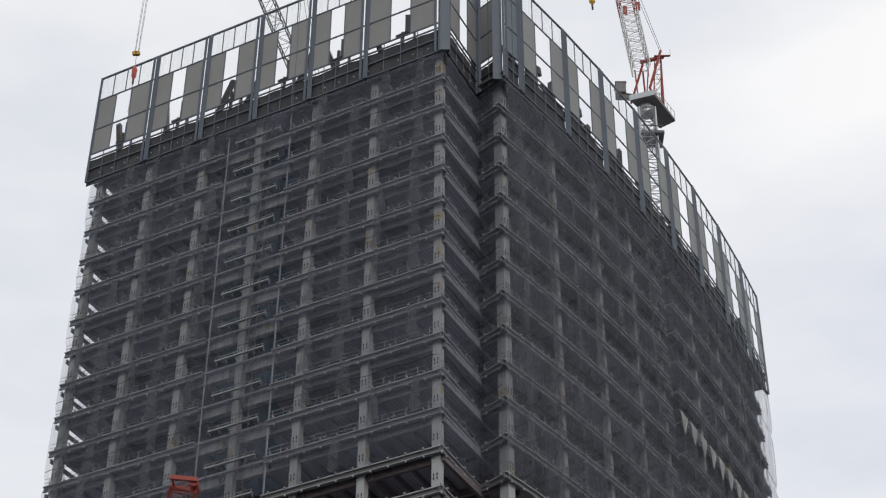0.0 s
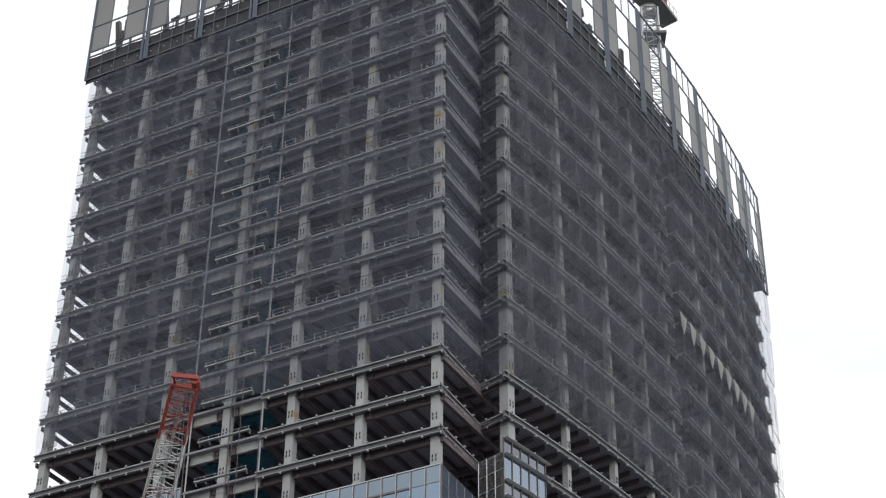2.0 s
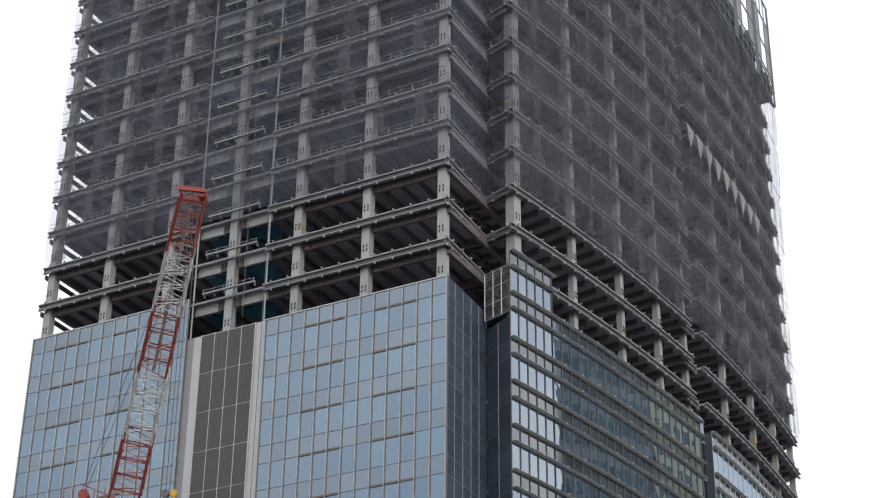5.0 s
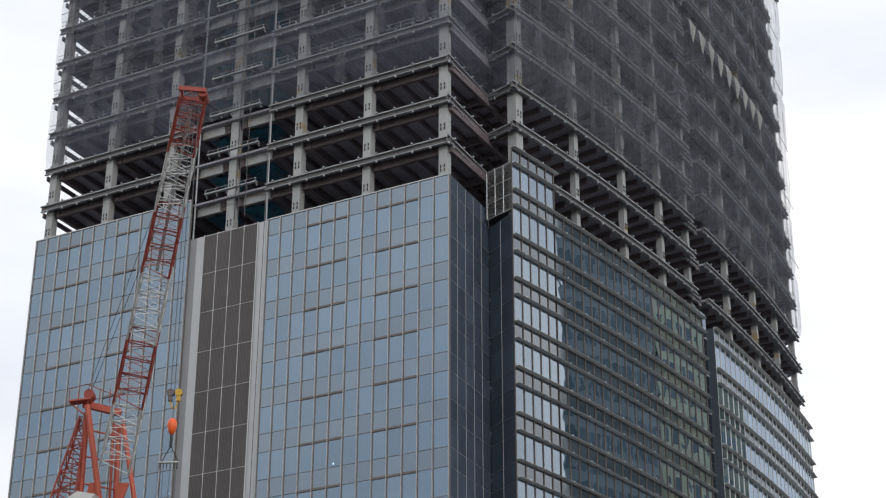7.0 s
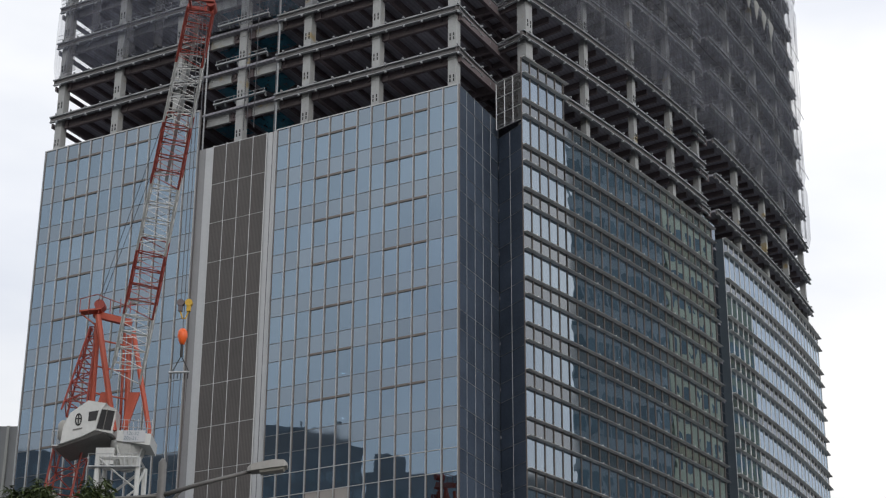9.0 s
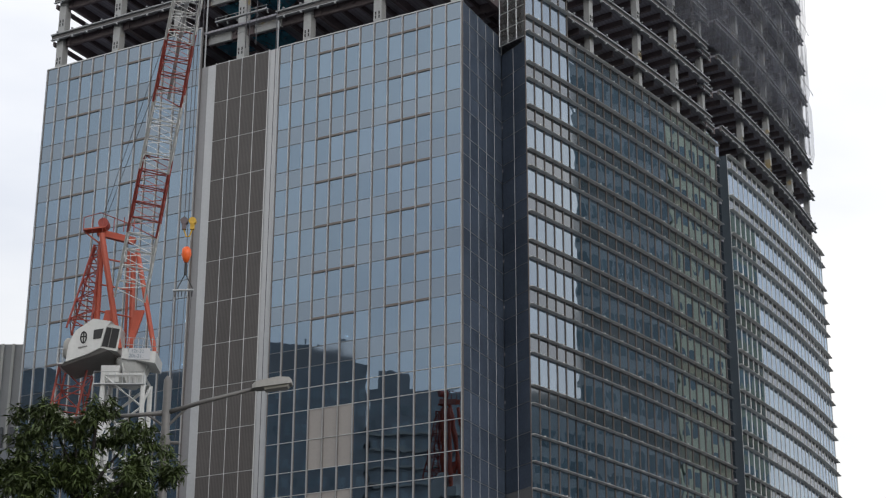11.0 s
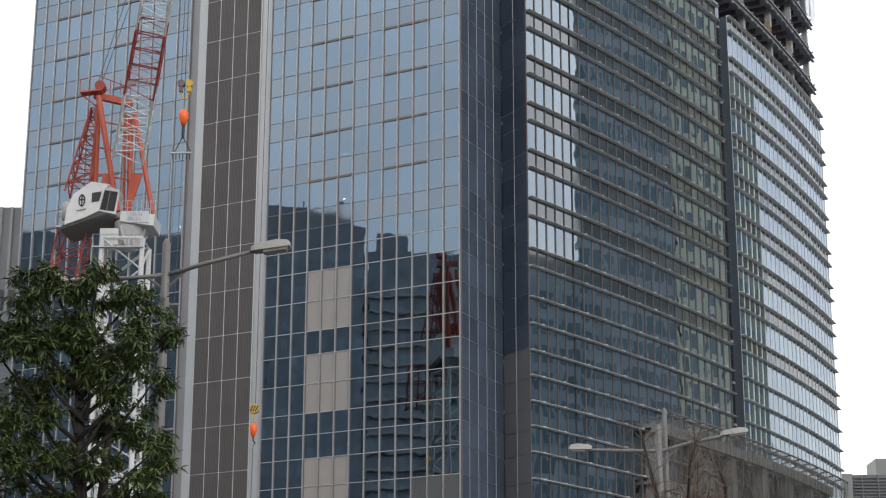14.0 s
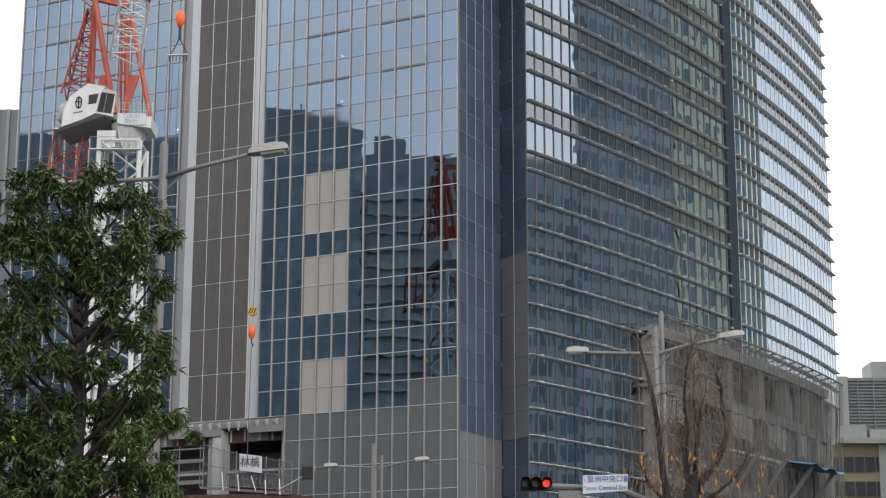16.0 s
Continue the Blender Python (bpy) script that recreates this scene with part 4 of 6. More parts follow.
part("back_wall", Shape().hexa([front(49, -1.6, -6), front(10, -1.6, -6), front(10, -1.6, -6.3), front(49, -1.6, -6.3)], [front(49, 19, -6), front(10, 19, -6), front(10, 19, -6.3), front(49, 19, -6.3)]), M_DARK, tower, "dark inner wall")
canopy = thing("site_canopy", "rusty steel canopy deck along the foot of the tower", "canopy")
part("deck", Shape().hexa([front(49, 14.2, 0.3), front(13.2, 13.2, 0.3), front(13.2, 13.2, 4.5), front(49, 14.2, 4.5)], [front(49, 15.3, 0.3), front(13.2, 14.1, 0.3), front(13.2, 14.1, 4.5), front(49, 15.3, 4.5)]), M_OXIDE, canopy)
part("fascia", Shape().beam(front(22.2, 15.0, 4.58), front(13.2, 14.1, 4.58), 0.14, 0.22), M_RUST, canopy, "rust-brown edge beam")
for u in (18, 26, 34, 42, 48.5):
    part("post", Shape().beam(front(u, -1.6, 3.6), front(u, 13.4, 3.6), 0.4), M_RUST, canopy)
fence = thing("site_fence", "sloping steel mesh site fence on the canopy deck", "fence")
fence_top = lambda u: 18.6 - (22.0 - u) * 0.26 if u > 18.5 else 17.68 - (18.5 - u) * 0.19
fence_low = lambda u: 15.2 - (22.0 - u) * 0.095
part("mesh_panel", Shape().grid([[front(13.0 + 9.0 * i / 18, fence_low(13.0 + 0.5 * i) * (1 - v) + fence_top(13.0 + 0.5 * i) * v, 4.5) for i in range(19)] for v in (0, 0.5, 1)]), netting("wire_mesh", (0.17, 0.17, 0.17), 0.28, 0.06), fence)
brush = Shape()
fence_rng = random.Random(3)
for k in range(150):
    u = fence_rng.uniform(13.4, 20.2)
    lean = fence_rng.uniform(-0.5, 0.3)
    brush.beam(front(u, fence_low(u), 4.4), front(u + lean, fence_low(u) + fence_rng.uniform(0.7, 1.5), 4.35), 0.025)
part("wire_ends", brush, M_LAMPGREY, fence, "bent wire ends along the fence foot", kind="stuff")
for u in (22.0, 19.9, 18.6, 15.6, 14.3, 13.05):
    part("post", Shape().tube([front(u, fence_low(u) - 0.3, 4.52), front(u, fence_top(u) + 0.15, 4.52)], 0.045, 6), M_LAMPGREY, fence)
for v in (0.02, 0.5, 0.99):
    part("rail", Shape().tube([front(u, fence_low(u) * (1 - v) + fence_top(u) * v, 4.53) for u in (22.0, 20.2, 18.5, 16.0, 13.05)], 0.03, 6), M_LAMPGREY, fence)
for u0, h0, u1, h1 in ((20.0, 16.2, 19.6, 14.6), (18.4, 15.9, 18.0, 14.5), (17.0, 15.7, 16.3, 14.4), (15.6, 15.3, 15.3, 14.1), (14.2, 15.3, 13.9, 14.0), (12.0, 15.4, 14.1, 14.4)):
    part("brace", Shape().tube([front(u0, h0, 4.6), front(u1, h1, 4.9)], 0.05, 6), M_GALV, fence)
scaffold = thing("scaffold_stage", "grey tubular scaffold stage on the canopy deck", "scaffold")
for z, deep in ((15.6, 0.35), (16.5, 0.1), (17.4, 0.32), (18.45, 0.12)):
    part("ledger", Shape().beam(front(22.6, z, 3.6), front(48, z, 3.6), 0.1, deep), M_LAMPGREY, scaffold)
for k in range(12):
    part("standard", Shape().tube([front(23.0 + 2.2 * k, 15.2, 3.6), front(23.0 + 2.2 * k, 18.7, 3.6)], 0.05, 6), M_LAMPGREY, scaffold)


def lettering(name, text, size, mat, parent, at, right, up, align="CENTER"):
    """Words as a thin solid, standing along right and up."""
    cu = bpy.data.curves.new(name, "FONT")
    cu.body, cu.size, cu.align_x, cu.align_y, cu.extrude = text, size, align, "CENTER", 0.004
    cu.materials.append(mat)
    ob = new(name, cu)
    ob.parent = parent
    r, u = Vector(right).normalized(), Vector(up).normalized()
    f = r.cross(u)
    ob.matrix_basis = Matrix(((r.x, u.x, f.x, at[0]), (r.y, u.y, f.y, at[1]), (r.z, u.z, f.z, at[2]), (0, 0, 0, 1)))
    return ob


banner = thing("banner_board", "white banner board with black brush characters on the fence", "sign")
part("board", Shape().hexa([front(18.18, 16.26, 4.6), front(15.95, 15.89, 4.6), front(15.97, 17.29, 4.6), front(18.2, 17.65, 4.6)], [front(18.18, 16.26, 4.65), front(15.95, 15.89, 4.65), front(15.97, 17.29, 4.65), front(18.2, 17.65, 4.65)]), M_SIGN, banner)
lettering("characters", "林檎", 0.98, M_INK, banner, front(17.08, 16.80, 4.72), (-UX, -UY, -0.16), (0, 0, 1))

# ---- unfinished podium under the curved side, hung with dusty nets ----
podium = thing("podium_frame", "unfinished podium frame behind dusty hanging nets", "building")
for k, z in enumerate((30.6, 25.4, 17.0, 9.0)):
    part("edge_beam", Shape().sweep([(*side(s, z), *side_normal(s)) for s in np.linspace(17.0, 64, 20)], [(0.9, 0.5), (1.5, 0.5), (1.5, -0.5), (0.9, -0.5)]), M_CONC, podium, "dusty concrete edge beam")
    part("slab", Shape().sweep([(*side(s, z), *side_normal(s)) for s in np.linspace(17.0, 64, 12)], [(-6.0, 0.3), (0.9, 0.3), (0.9, 0.0), (-6.0, 0.0)]), M_CONC, podium)
for s in (18.0, 26, 34, 42, 50, 57, 63.4):
    part("column", Shape().hexa([side(s - 0.6, -1.6, 1.0), side(s + 0.6, -1.6, 1.0), side(s + 0.6, -1.6, -0.2), side(s - 0.6, -1.6, -0.2)], [side(s - 0.6, 30.4, 1.0), side(s + 0.6, 30.4, 1.0), side(s + 0.6, 30.4, -0.2), side(s - 0.6, 30.4, -0.2)]), M_CONC, podium)
part("inner_wall", Shape().sweep([(*side(s, 0), *side_normal(s)) for s in np.linspace(17.5, 64, 12)], [(-5.0, -1.6), (-4.6, -1.6), (-4.6, 30), (-5.0, 30)]), M_CONC, podium, "grey inner wall")
for k in range(12):
    s0, s1 = 16.8 + 4.0 * k, 16.8 + 4.0 * (k + 1) - 0.1
    rows = [[side(s0 + (s1 - s0) * i / 30, 31.6 - (31.6 - 6.0) * v - 0.3 * math.sin(math.pi * i / 30) * v, 3.0 - 1.2 * v + (0.16 * math.sin(1.4 * i + 2.0 * k) + 0.10 * math.sin(0.53 * i + k + 2 * v)) * (0.4 + v)) for i in range(31)] for v in (0, 0.12, 0.25, 0.5, 0.75, 1)]
    part("hanging_net", Shape().grid(rows), M_NET_DUST, podium, "dusty net hung from the outrigger rail", smooth=True)
# Wall added across the podium's far end to block sky showing through.
part("end_wall", Shape().hexa([side(64, -1.6, 0.8), side(64.3, -1.6, 0.8), side(64.3, -1.6, -6.5), side(64, -1.6, -6.5)], [side(64, 30.4, 0.8), side(64.3, 30.4, 0.8), side(64.3, 30.4, -6.5), side(64, 30.4, -6.5)]), M_CONC, podium, "added grey wall blocking sky through the open end")
part("outrigger_rail", Shape().tube([side(s, 31.7, 3.05) for s in np.linspace(16.7, 64.8, 30)], 0.09, 6), M_DARK, podium)
for s in np.arange(17, 65, 3.0):
    part("outrigger", Shape().beam(side(s, 31.2, 0.2), side(s, 31.65, 3.05), 0.09, 0.14), M_DARK, podium)
for k, s in enumerate((18.0, 32.4, 41.4, 50.6, 57.6)):
    part("white_sheet", Shape().grid([[side(s + (4.0, 5.0, 5.6, 3.2, 2.0)[k] * i / 8, 24.7 - 2.4 * v + 0.15 * math.sin(i * 1.3 + k), 1.65 + 0.12 * math.sin(i * 2.4 + 3 * v)) for i in range(9)] for v in (0, 0.3, 0.6, 1)]), M_NET_PALE, podium, "white dust sheet", smooth=True)
part("blue_sheet", Shape().grid([[side(43 + 11 * i / 8, 20.9 + 0.25 * math.sin(i * 1.7) - 0.5 * v, 2.5 + 3.2 * v) for i in range(9)] for v in (0, 0.5, 1)]), material("blue_tarpaulin", (0.02, 0.17, 0.30), 0.5, vary=0.3), podium, "blue tarpaulin over a stage", smooth=True)
part("stage_beam", Shape().tube([side(s, 20.75, 2.3) for s in np.linspace(30, 54, 12)], 0.22, 6), M_STEEL, podium, "steel edge of the stage")
for s in (31, 38, 45, 52):
    part("strut", Shape().beam(side(s, 15.0, 1.0), side(s, 20.4, 5.0), 0.35), M_DARK, podium)


# ---- tower cranes ----
def lattice(p, q, w0, w1, n, chord, brace, across=(1, 0, 0), every=1):
    """Four chords with zigzag bracing from p to q, and square frames at every so many bays."""
    p, q = Vector(p), Vector(q)
    d = (q - p).normalized()
    a = (Vector(across) - d * d.dot(Vector(across))).normalized()
    b = d.cross(a)
    s = Shape()
    ring = lambda k: [p + (q - p) * k + (a * sx + b * sy) * (w0 + (w1 - w0) * k) / 2 for sx, sy in ((-1, -1), (1, -1), (1, 1), (-1, 1))]
    for i in range(4):
        s.tube([ring(0)[i], ring(1)[i]], chord, 6)
    for k in range(n):
        r0, r1 = ring(k / n), ring((k + 1) / n)
        for i in range(4):
            m = (i + 1) % 4
            s.tube([r0[i], r1[m]] if (k + i) % 2 else [r0[m], r1[i]], brace, 4)
            if (k + 1) % every == 0 or k == n - 1:
                s.tube([r1[i], r1[m]], brace, 4)
    return s


def lattice_section(name, mat, parent, p, q, w0, w1, n, chord, brace, every=1):
    """A crane section whose end frames, chords and braces are parts of their own."""
    p, q = Vector(p), Vector(q)
    d = (q - p).normalized()
    a = (Vector((1, 0, 0)) - d * d.x).normalized()
    b = d.cross(a)
    ring = lambda k: [p + (q - p) * k + (a * sx + b * sy) * (w0 + (w1 - w0) * k) / 2 for sx, sy in ((-1, -1), (1, -1), (1, 1), (-1, 1))]
    frames = Shape()
    for k in range(n):
        if (k + 1) % every == 0 or k == n - 1:
            r1 = ring((k + 1) / n)
            frames.tube(r1 + r1[:1], brace, 4)
    section = part(name, frames, mat, parent)
    for i in range(4):
        part("chord", Shape().tube([ring(0)[i], ring(1)[i]], chord, 6), mat, section)
        m = (i + 1) % 4
        pts = [ring(k / n)[i if (k + i) % 2 else m] for k in range(n + 1)]
        part("brace", Shape().tube(pts, brace, 4), mat, section)
    return section


CY = 135.0
crane = thing("tower_crane", "red and white luffing tower crane standing before the glass front", "crane")
for k in range(7):
    z0, z1 = 5.6 * k, min(5.6 * (k + 1), 41.1) if k < 6 else 41.1
    lattice_section("mast_section", M_WHITE, crane, (-25.9, CY, z0), (-25.9, CY, z1), 3.1, 3.1, 3, 0.2, 0.14, 3)
part("slewing_ring", Shape().tube([(-25.5, CY, z) for z in (40.5, 40.9, 41.3, 41.9, 42.4, 42.7)], [0.5, 0.55, 0.62, 1.2, 1.36, 1.36], 24), M_WHITE, crane, "white slewing cone", smooth=True)
for k in range(8):
    a = k * math.pi / 4 + 0.3
    part("gusset", Shape().beam((-25.5 + 0.6 * math.cos(a), CY + 0.6 * math.sin(a), 40.7), (-25.5 + 1.3 * math.cos(a), CY + 1.3 * math.sin(a), 42.2), 0.08, 0.3), M_WHITE, crane)
platform = part("platform", Shape().hexa([(-26.15, CY - 1.5, 42.47), (-23.55, CY - 1.5, 42.1), (-23.55, CY + 1.5, 42.1), (-26.15, CY + 1.5, 42.47)], [(-26.12, CY - 1.5, 43.3), (-23.5, CY - 1.5, 43.0), (-23.5, CY + 1.5, 43.0), (-26.12, CY + 1.5, 43.3)]), M_WHITE, crane)
for k in range(8):
    x = -26.0 + 0.36 * k
    part("rail_post", Shape().tube([(x, CY - 1.5, 43.0), (x, CY - 1.5, 44.15)], 0.026, 4), M_GALV, platform)
for z in (43.6, 44.15):
    part("hand_rail", Shape().tube([(-26.0, CY - 1.5, z), (-23.4, CY - 1.5, z - 0.2)], 0.026, 4), M_GALV, platform)
plate = part("load_plate", Shape().box(-25.6, CY - 1.58, 42.34, -23.95, CY - 1.52, 43.25), M_SIGN, crane, "white load plate with pale blue figures")
lettering("figures", "12t-32m\n20t-21.5m", 0.38, M_FIGURE, plate, (-24.78, CY - 1.59, 42.80), (1, 0, -0.08), (0, 0, 1))
# the house is one chamfered box, its cab looking along the jib
profile = [(-30.19, 41.86), (-30.07, 43.22), (-29.62, 44.31), (-28.3, 45.31), (-26.9, 45.1), (-27.25, 44.62), (-27.58, 42.99), (-28.63, 42.45)]
np_ = len(profile)
house = part("machinery_house", Shape().add([(x, CY - 2.6, z) for x, z in profile] + [(x + 0.5, CY + 0.9, z) for x, z in profile],
             [tuple(range(np_)), tuple(range(2 * np_ - 1, np_ - 1, -1))] + [(i, i + np_, (i + 1) % np_ + np_, (i + 1) % np_) for i in range(np_)]), M_WHITE, crane, "white chamfered machinery house")
part("house_skirt", Shape().hexa([(-30.6, CY - 2.3, 41.55), (-27.0, CY - 2.3, 42.85), (-26.4, CY + 0.8, 42.6), (-30.2, CY + 0.8, 41.4)], [(-30.3, CY - 2.5, 41.9), (-27.5, CY - 2.5, 43.0), (-26.5, CY + 0.9, 43.0), (-30.0, CY + 0.9, 41.9)]), M_LAMPGREY, house, "dark underside")
cab = part("cab", Shape().hexa([(-27.6, CY - 2.62, 42.95), (-26.5, CY - 1.55, 43.0), (-26.4, CY + 0.2, 43.0), (-27.5, CY + 0.2, 42.95)], [(-27.2, CY - 2.62, 44.95), (-26.3, CY - 1.55, 45.0), (-26.3, CY + 0.2, 45.0), (-27.2, CY + 0.2, 45.0)]), M_WHITE, crane)
part("windscreen", Shape().hexa([(-27.5, CY - 2.66, 43.1), (-26.6, CY - 1.72, 43.2), (-26.6, CY - 1.6, 43.2), (-27.5, CY - 2.5, 43.1)], [(-27.2, CY - 2.68, 44.6), (-26.4, CY - 1.74, 44.75), (-26.4, CY - 1.6, 44.75), (-27.2, CY - 2.5, 44.6)]), M_BLACK, cab, "dark cab window")
part("windscreen_bar", Shape().beam((-27.08, CY - 2.3, 43.1), (-26.85, CY - 2.3, 44.7), 0.06), M_LAMPGREY, cab)
part("side_window", Shape().hexa([(-28.18, CY - 2.66, 43.65), (-27.6, CY - 2.66, 43.74), (-27.6, CY - 2.55, 43.74), (-28.18, CY - 2.55, 43.65)], [(-28.18, CY - 2.66, 44.38), (-27.45, CY - 2.66, 44.5), (-27.45, CY - 2.55, 44.5), (-28.18, CY - 2.55, 44.38)]), M_BLACK, house, "dark side window")
part("emblem", Shape().tube([(-28.93 + 0.22 * math.cos(a * 0.5236), CY - 2.64, 43.79 + 0.46 * math.sin(a * 0.5236)) for a in range(13)], 0.05, 5).tube([(-28.93, CY - 2.64, 43.4), (-28.93, CY - 2.64, 44.2)], 0.05, 5).tube([(-29.12, CY - 2.64, 43.85), (-28.75, CY - 2.64, 43.85)], 0.05, 5), M_BLACK, house, "plain dark round emblem")
part("maker_bar", Shape().beam((-29.3, CY - 2.63, 42.95), (-28.6, CY - 2.63, 43.1), 0.02, 0.1), M_LAMPGREY, house, "plain dark bar")
part("tank", Shape().tube([(-30.25, CY - 1.6, z) for z in (42.4, 42.6, 43.7, 44.0)], [0.2, 0.42, 0.42, 0.2], 12), M_LAMPHEAD, crane, "dull tan tank", smooth=True)
stage = part("rear_stage", Shape().box(-31.0, CY - 1.9, 41.9, -30.1, CY + 0.5, 42.0), M_GALV, crane)
for x, y in ((-31.0, -1.9), (-30.6, -1.9), (-31.0, 0.4)):
    part("rail_post", Shape().tube([(x, CY + y, 42.0), (x, CY + y, 43.1)], 0.03, 4), M_GALV, stage)
part("hand_rail", Shape().tube([(-30.3, CY - 1.9, 43.1), (-31.0, CY - 1.9, 43.1), (-31.0, CY + 0.4, 43.1)], 0.03, 4), M_GALV, stage)
part("coupler_box", Shape().box(-27.65, CY - 1.5, 40.6, -26.25, CY - 0.2, 41.9), M_WHITE, crane)
ladder = part("ladder_stage", Shape().box(-28.1, CY - 1.9, 40.3, -24.2, CY - 1.2, 40.38), M_GALV, crane)
for k in range(8):
    part("rail_post", Shape().tube([(-28.1 + 0.55 * k, CY - 1.9, 40.3), (-28.1 + 0.55 * k, CY - 1.9, 41.3)], 0.026, 4), M_GALV, ladder)
part("hand_rail", Shape().tube([(-28.1, CY - 1.9, 41.3), (-24.2, CY - 1.9, 41.3)], 0.026, 4), M_GALV, ladder)
for p, q, w in (((-28.61, CY - 0.2, 52.5), (-28.53, CY - 0.2, 45.2), 0.62), ((-28.46, CY - 1.0, 52.9), (-26.43, CY - 1.3, 43.3), 0.6), ((-25.71, CY - 0.2, 51.8), (-23.75, CY - 0.6, 43.1), 0.5), ((-26.15, CY + 0.6, 51.8), (-25.84, CY + 0.6, 43.0), 0.55), ((-26.6, CY + 0.9, 52.2), (-26.4, CY + 0.9, 43.4), 0.3)):
    part("a_frame_leg", Shape().tube([p, q], w * 0.4, 8), M_ORANGE, crane)
for p, q in (((-25.12, CY - 0.9, 46.5), (-25.7, CY - 0.9, 43.6)), ((-27.3, CY - 0.9, 46.5), (-27.8, CY - 0.9, 45.0))):
    part("jib_foot", Shape().hexa([(p[0] - 0.42, p[1] - 0.15, p[2]), (p[0] + 0.42, p[1] - 0.15, p[2]), (p[0] + 0.42, p[1] + 0.15, p[2]), (p[0] - 0.42, p[1] + 0.15, p[2])], [(q[0] - 0.2, q[1] - 0.12, q[2]), (q[0] + 0.2, q[1] - 0.12, q[2]), (q[0] + 0.2, q[1] + 0.12, q[2]), (q[0] - 0.2, q[1] + 0.12, q[2])]), M_ORANGE, crane)
for z in (46.4, 48.6, 50.8):
    part("cross_tie", Shape().tube([(-28.5, CY - 0.3, z + 0.3), (-26.0, CY + 0.4, z)], 0.07, 5), M_ORANGE, crane)
part("a_frame_head", Shape().beam((-28.9, CY - 0.3, 53.25), (-25.9, CY - 0.3, 52.5), 0.5, 0.5).beam((-29.85, CY - 0.9, 53.15), (-28.2, CY - 0.9, 53.35), 0.9, 0.12).beam((-29.85, CY - 0.9, 53.1), (-28.6, CY - 0.5, 52.2), 0.1, 0.1), M_ORANGE, crane)
head_rail = part("head_rail", Shape().tube([(-29.9, CY - 1.2, 54.2), (-28.6, CY - 1.2, 54.6), (-25.9, CY - 1.2, 53.5)], 0.035, 4), M_REDDARK, crane)
for x in (-29.9, -29.2, -28.4, -27.5, -26.7, -25.9):
    part("rail_post", Shape().tube([(x, CY - 1.2, 53.0), (x, CY - 1.2, 54.2)], 0.035, 4), M_REDDARK, head_rail)
part("head_sheave", Shape().tube([(-28.5, CY - 0.6, 54.0), (-28.5, CY + 0.3, 54.0)], 0.42, 12), M_REDDARK, crane)
part("back_stay", lattice((-29.75, CY, 45.0), (-28.9, CY, 52.2), 1.9, 0.5, 9, 0.085, 0.045), M_REDDARK, crane, "weathered red lattice back stay")
part("lower_lattice", lattice((-30.8, CY + 1, 37.6), (-30.1, CY + 1, 42.2), 2.1, 2.2, 3, 0.09, 0.05), M_REDDARK, crane, "weathered red lattice under the house")
part("tail_slab", Shape().box(-32.0, CY, 38.0, -28.9, CY + 2, 38.4), M_WHITE, crane)
CRANE_K, TIP_K = 0.972, 0.80
foot, tip = Vector((-26.2, CY - 1.0, 43.0 + EYE)), Vector((-22.0 * TIP_K, CY * TIP_K, 80.1 * TIP_K + EYE))


def jib_at(k):
    return foot + (tip - foot) * k


ends = [(lv - 43.0) / ((80.1 * TIP_K - 43.0) + 135 * (1 - TIP_K) * lv / 135) for lv in (43.0, 46.5, 51.9, 57.4, 63.35, 69.0, 74.7, 80.1)]
for k, (a, b) in enumerate(zip(ends, ends[1:])):
    if k == 0:
        continue
    lattice_section("jib_section", M_WHITE if k % 2 or k == 0 else M_REDDARK, crane, jib_at(a), jib_at(b), 1.5 if k == 0 else 2.35 - 0.09 * k, 2.35 - 0.09 * (k + 1), 8, 0.09, 0.052, 2)
part("jib_head", Shape().beam((tip.x - 0.95, tip.y - 0.7, tip.z + 0.2), (tip.x + 0.95, tip.y - 0.7, tip.z), 0.16, 0.3).beam((tip.x - 0.95, tip.y + 0.7, tip.z + 0.2), (tip.x + 0.95, tip.y + 0.7, tip.z), 0.16, 0.3).beam((tip.x - 0.8, tip.y - 0.7, tip.z + 0.2), (tip.x - 0.8, tip.y + 0.7, tip.z + 0.2), 0.14).tube([(tip.x + 0.7, tip.y - 0.6, tip.z - 0.1), (tip.x + 0.7, tip.y + 0.6, tip.z - 0.1)], 0.32, 12), M_REDDARK, crane)
part("jib_walkway", Shape().beam(jib_at(0.6), jib_at(0.97), 0.24, 0.06, (0, 1, 0)), M_GALV, crane, "grey mesh walkway inside the jib")
for c in ([(-28.4, CY - 0.3, 54.3), jib_at(0.82)], [(-28.6, CY - 0.6, 54.3), jib_at(0.95)]):
    part("cable", Shape().tube(c, 0.022, 4), M_CABLE, crane)
crane.location, crane.scale = (0, 0, EYE * (1 - CRANE_K)), (CRANE_K,) * 3


def hung(name, label, group=""):
    """A thing hung from the jib's head, which is nearer to the eye than the mast."""
    t = thing(name, label, "hook", group)
    k = CRANE_K * TIP_K * CY / (CY - 1.1)
    t.location, t.scale = (0, 0, EYE * (1 - k)), (k,) * 3
    return t


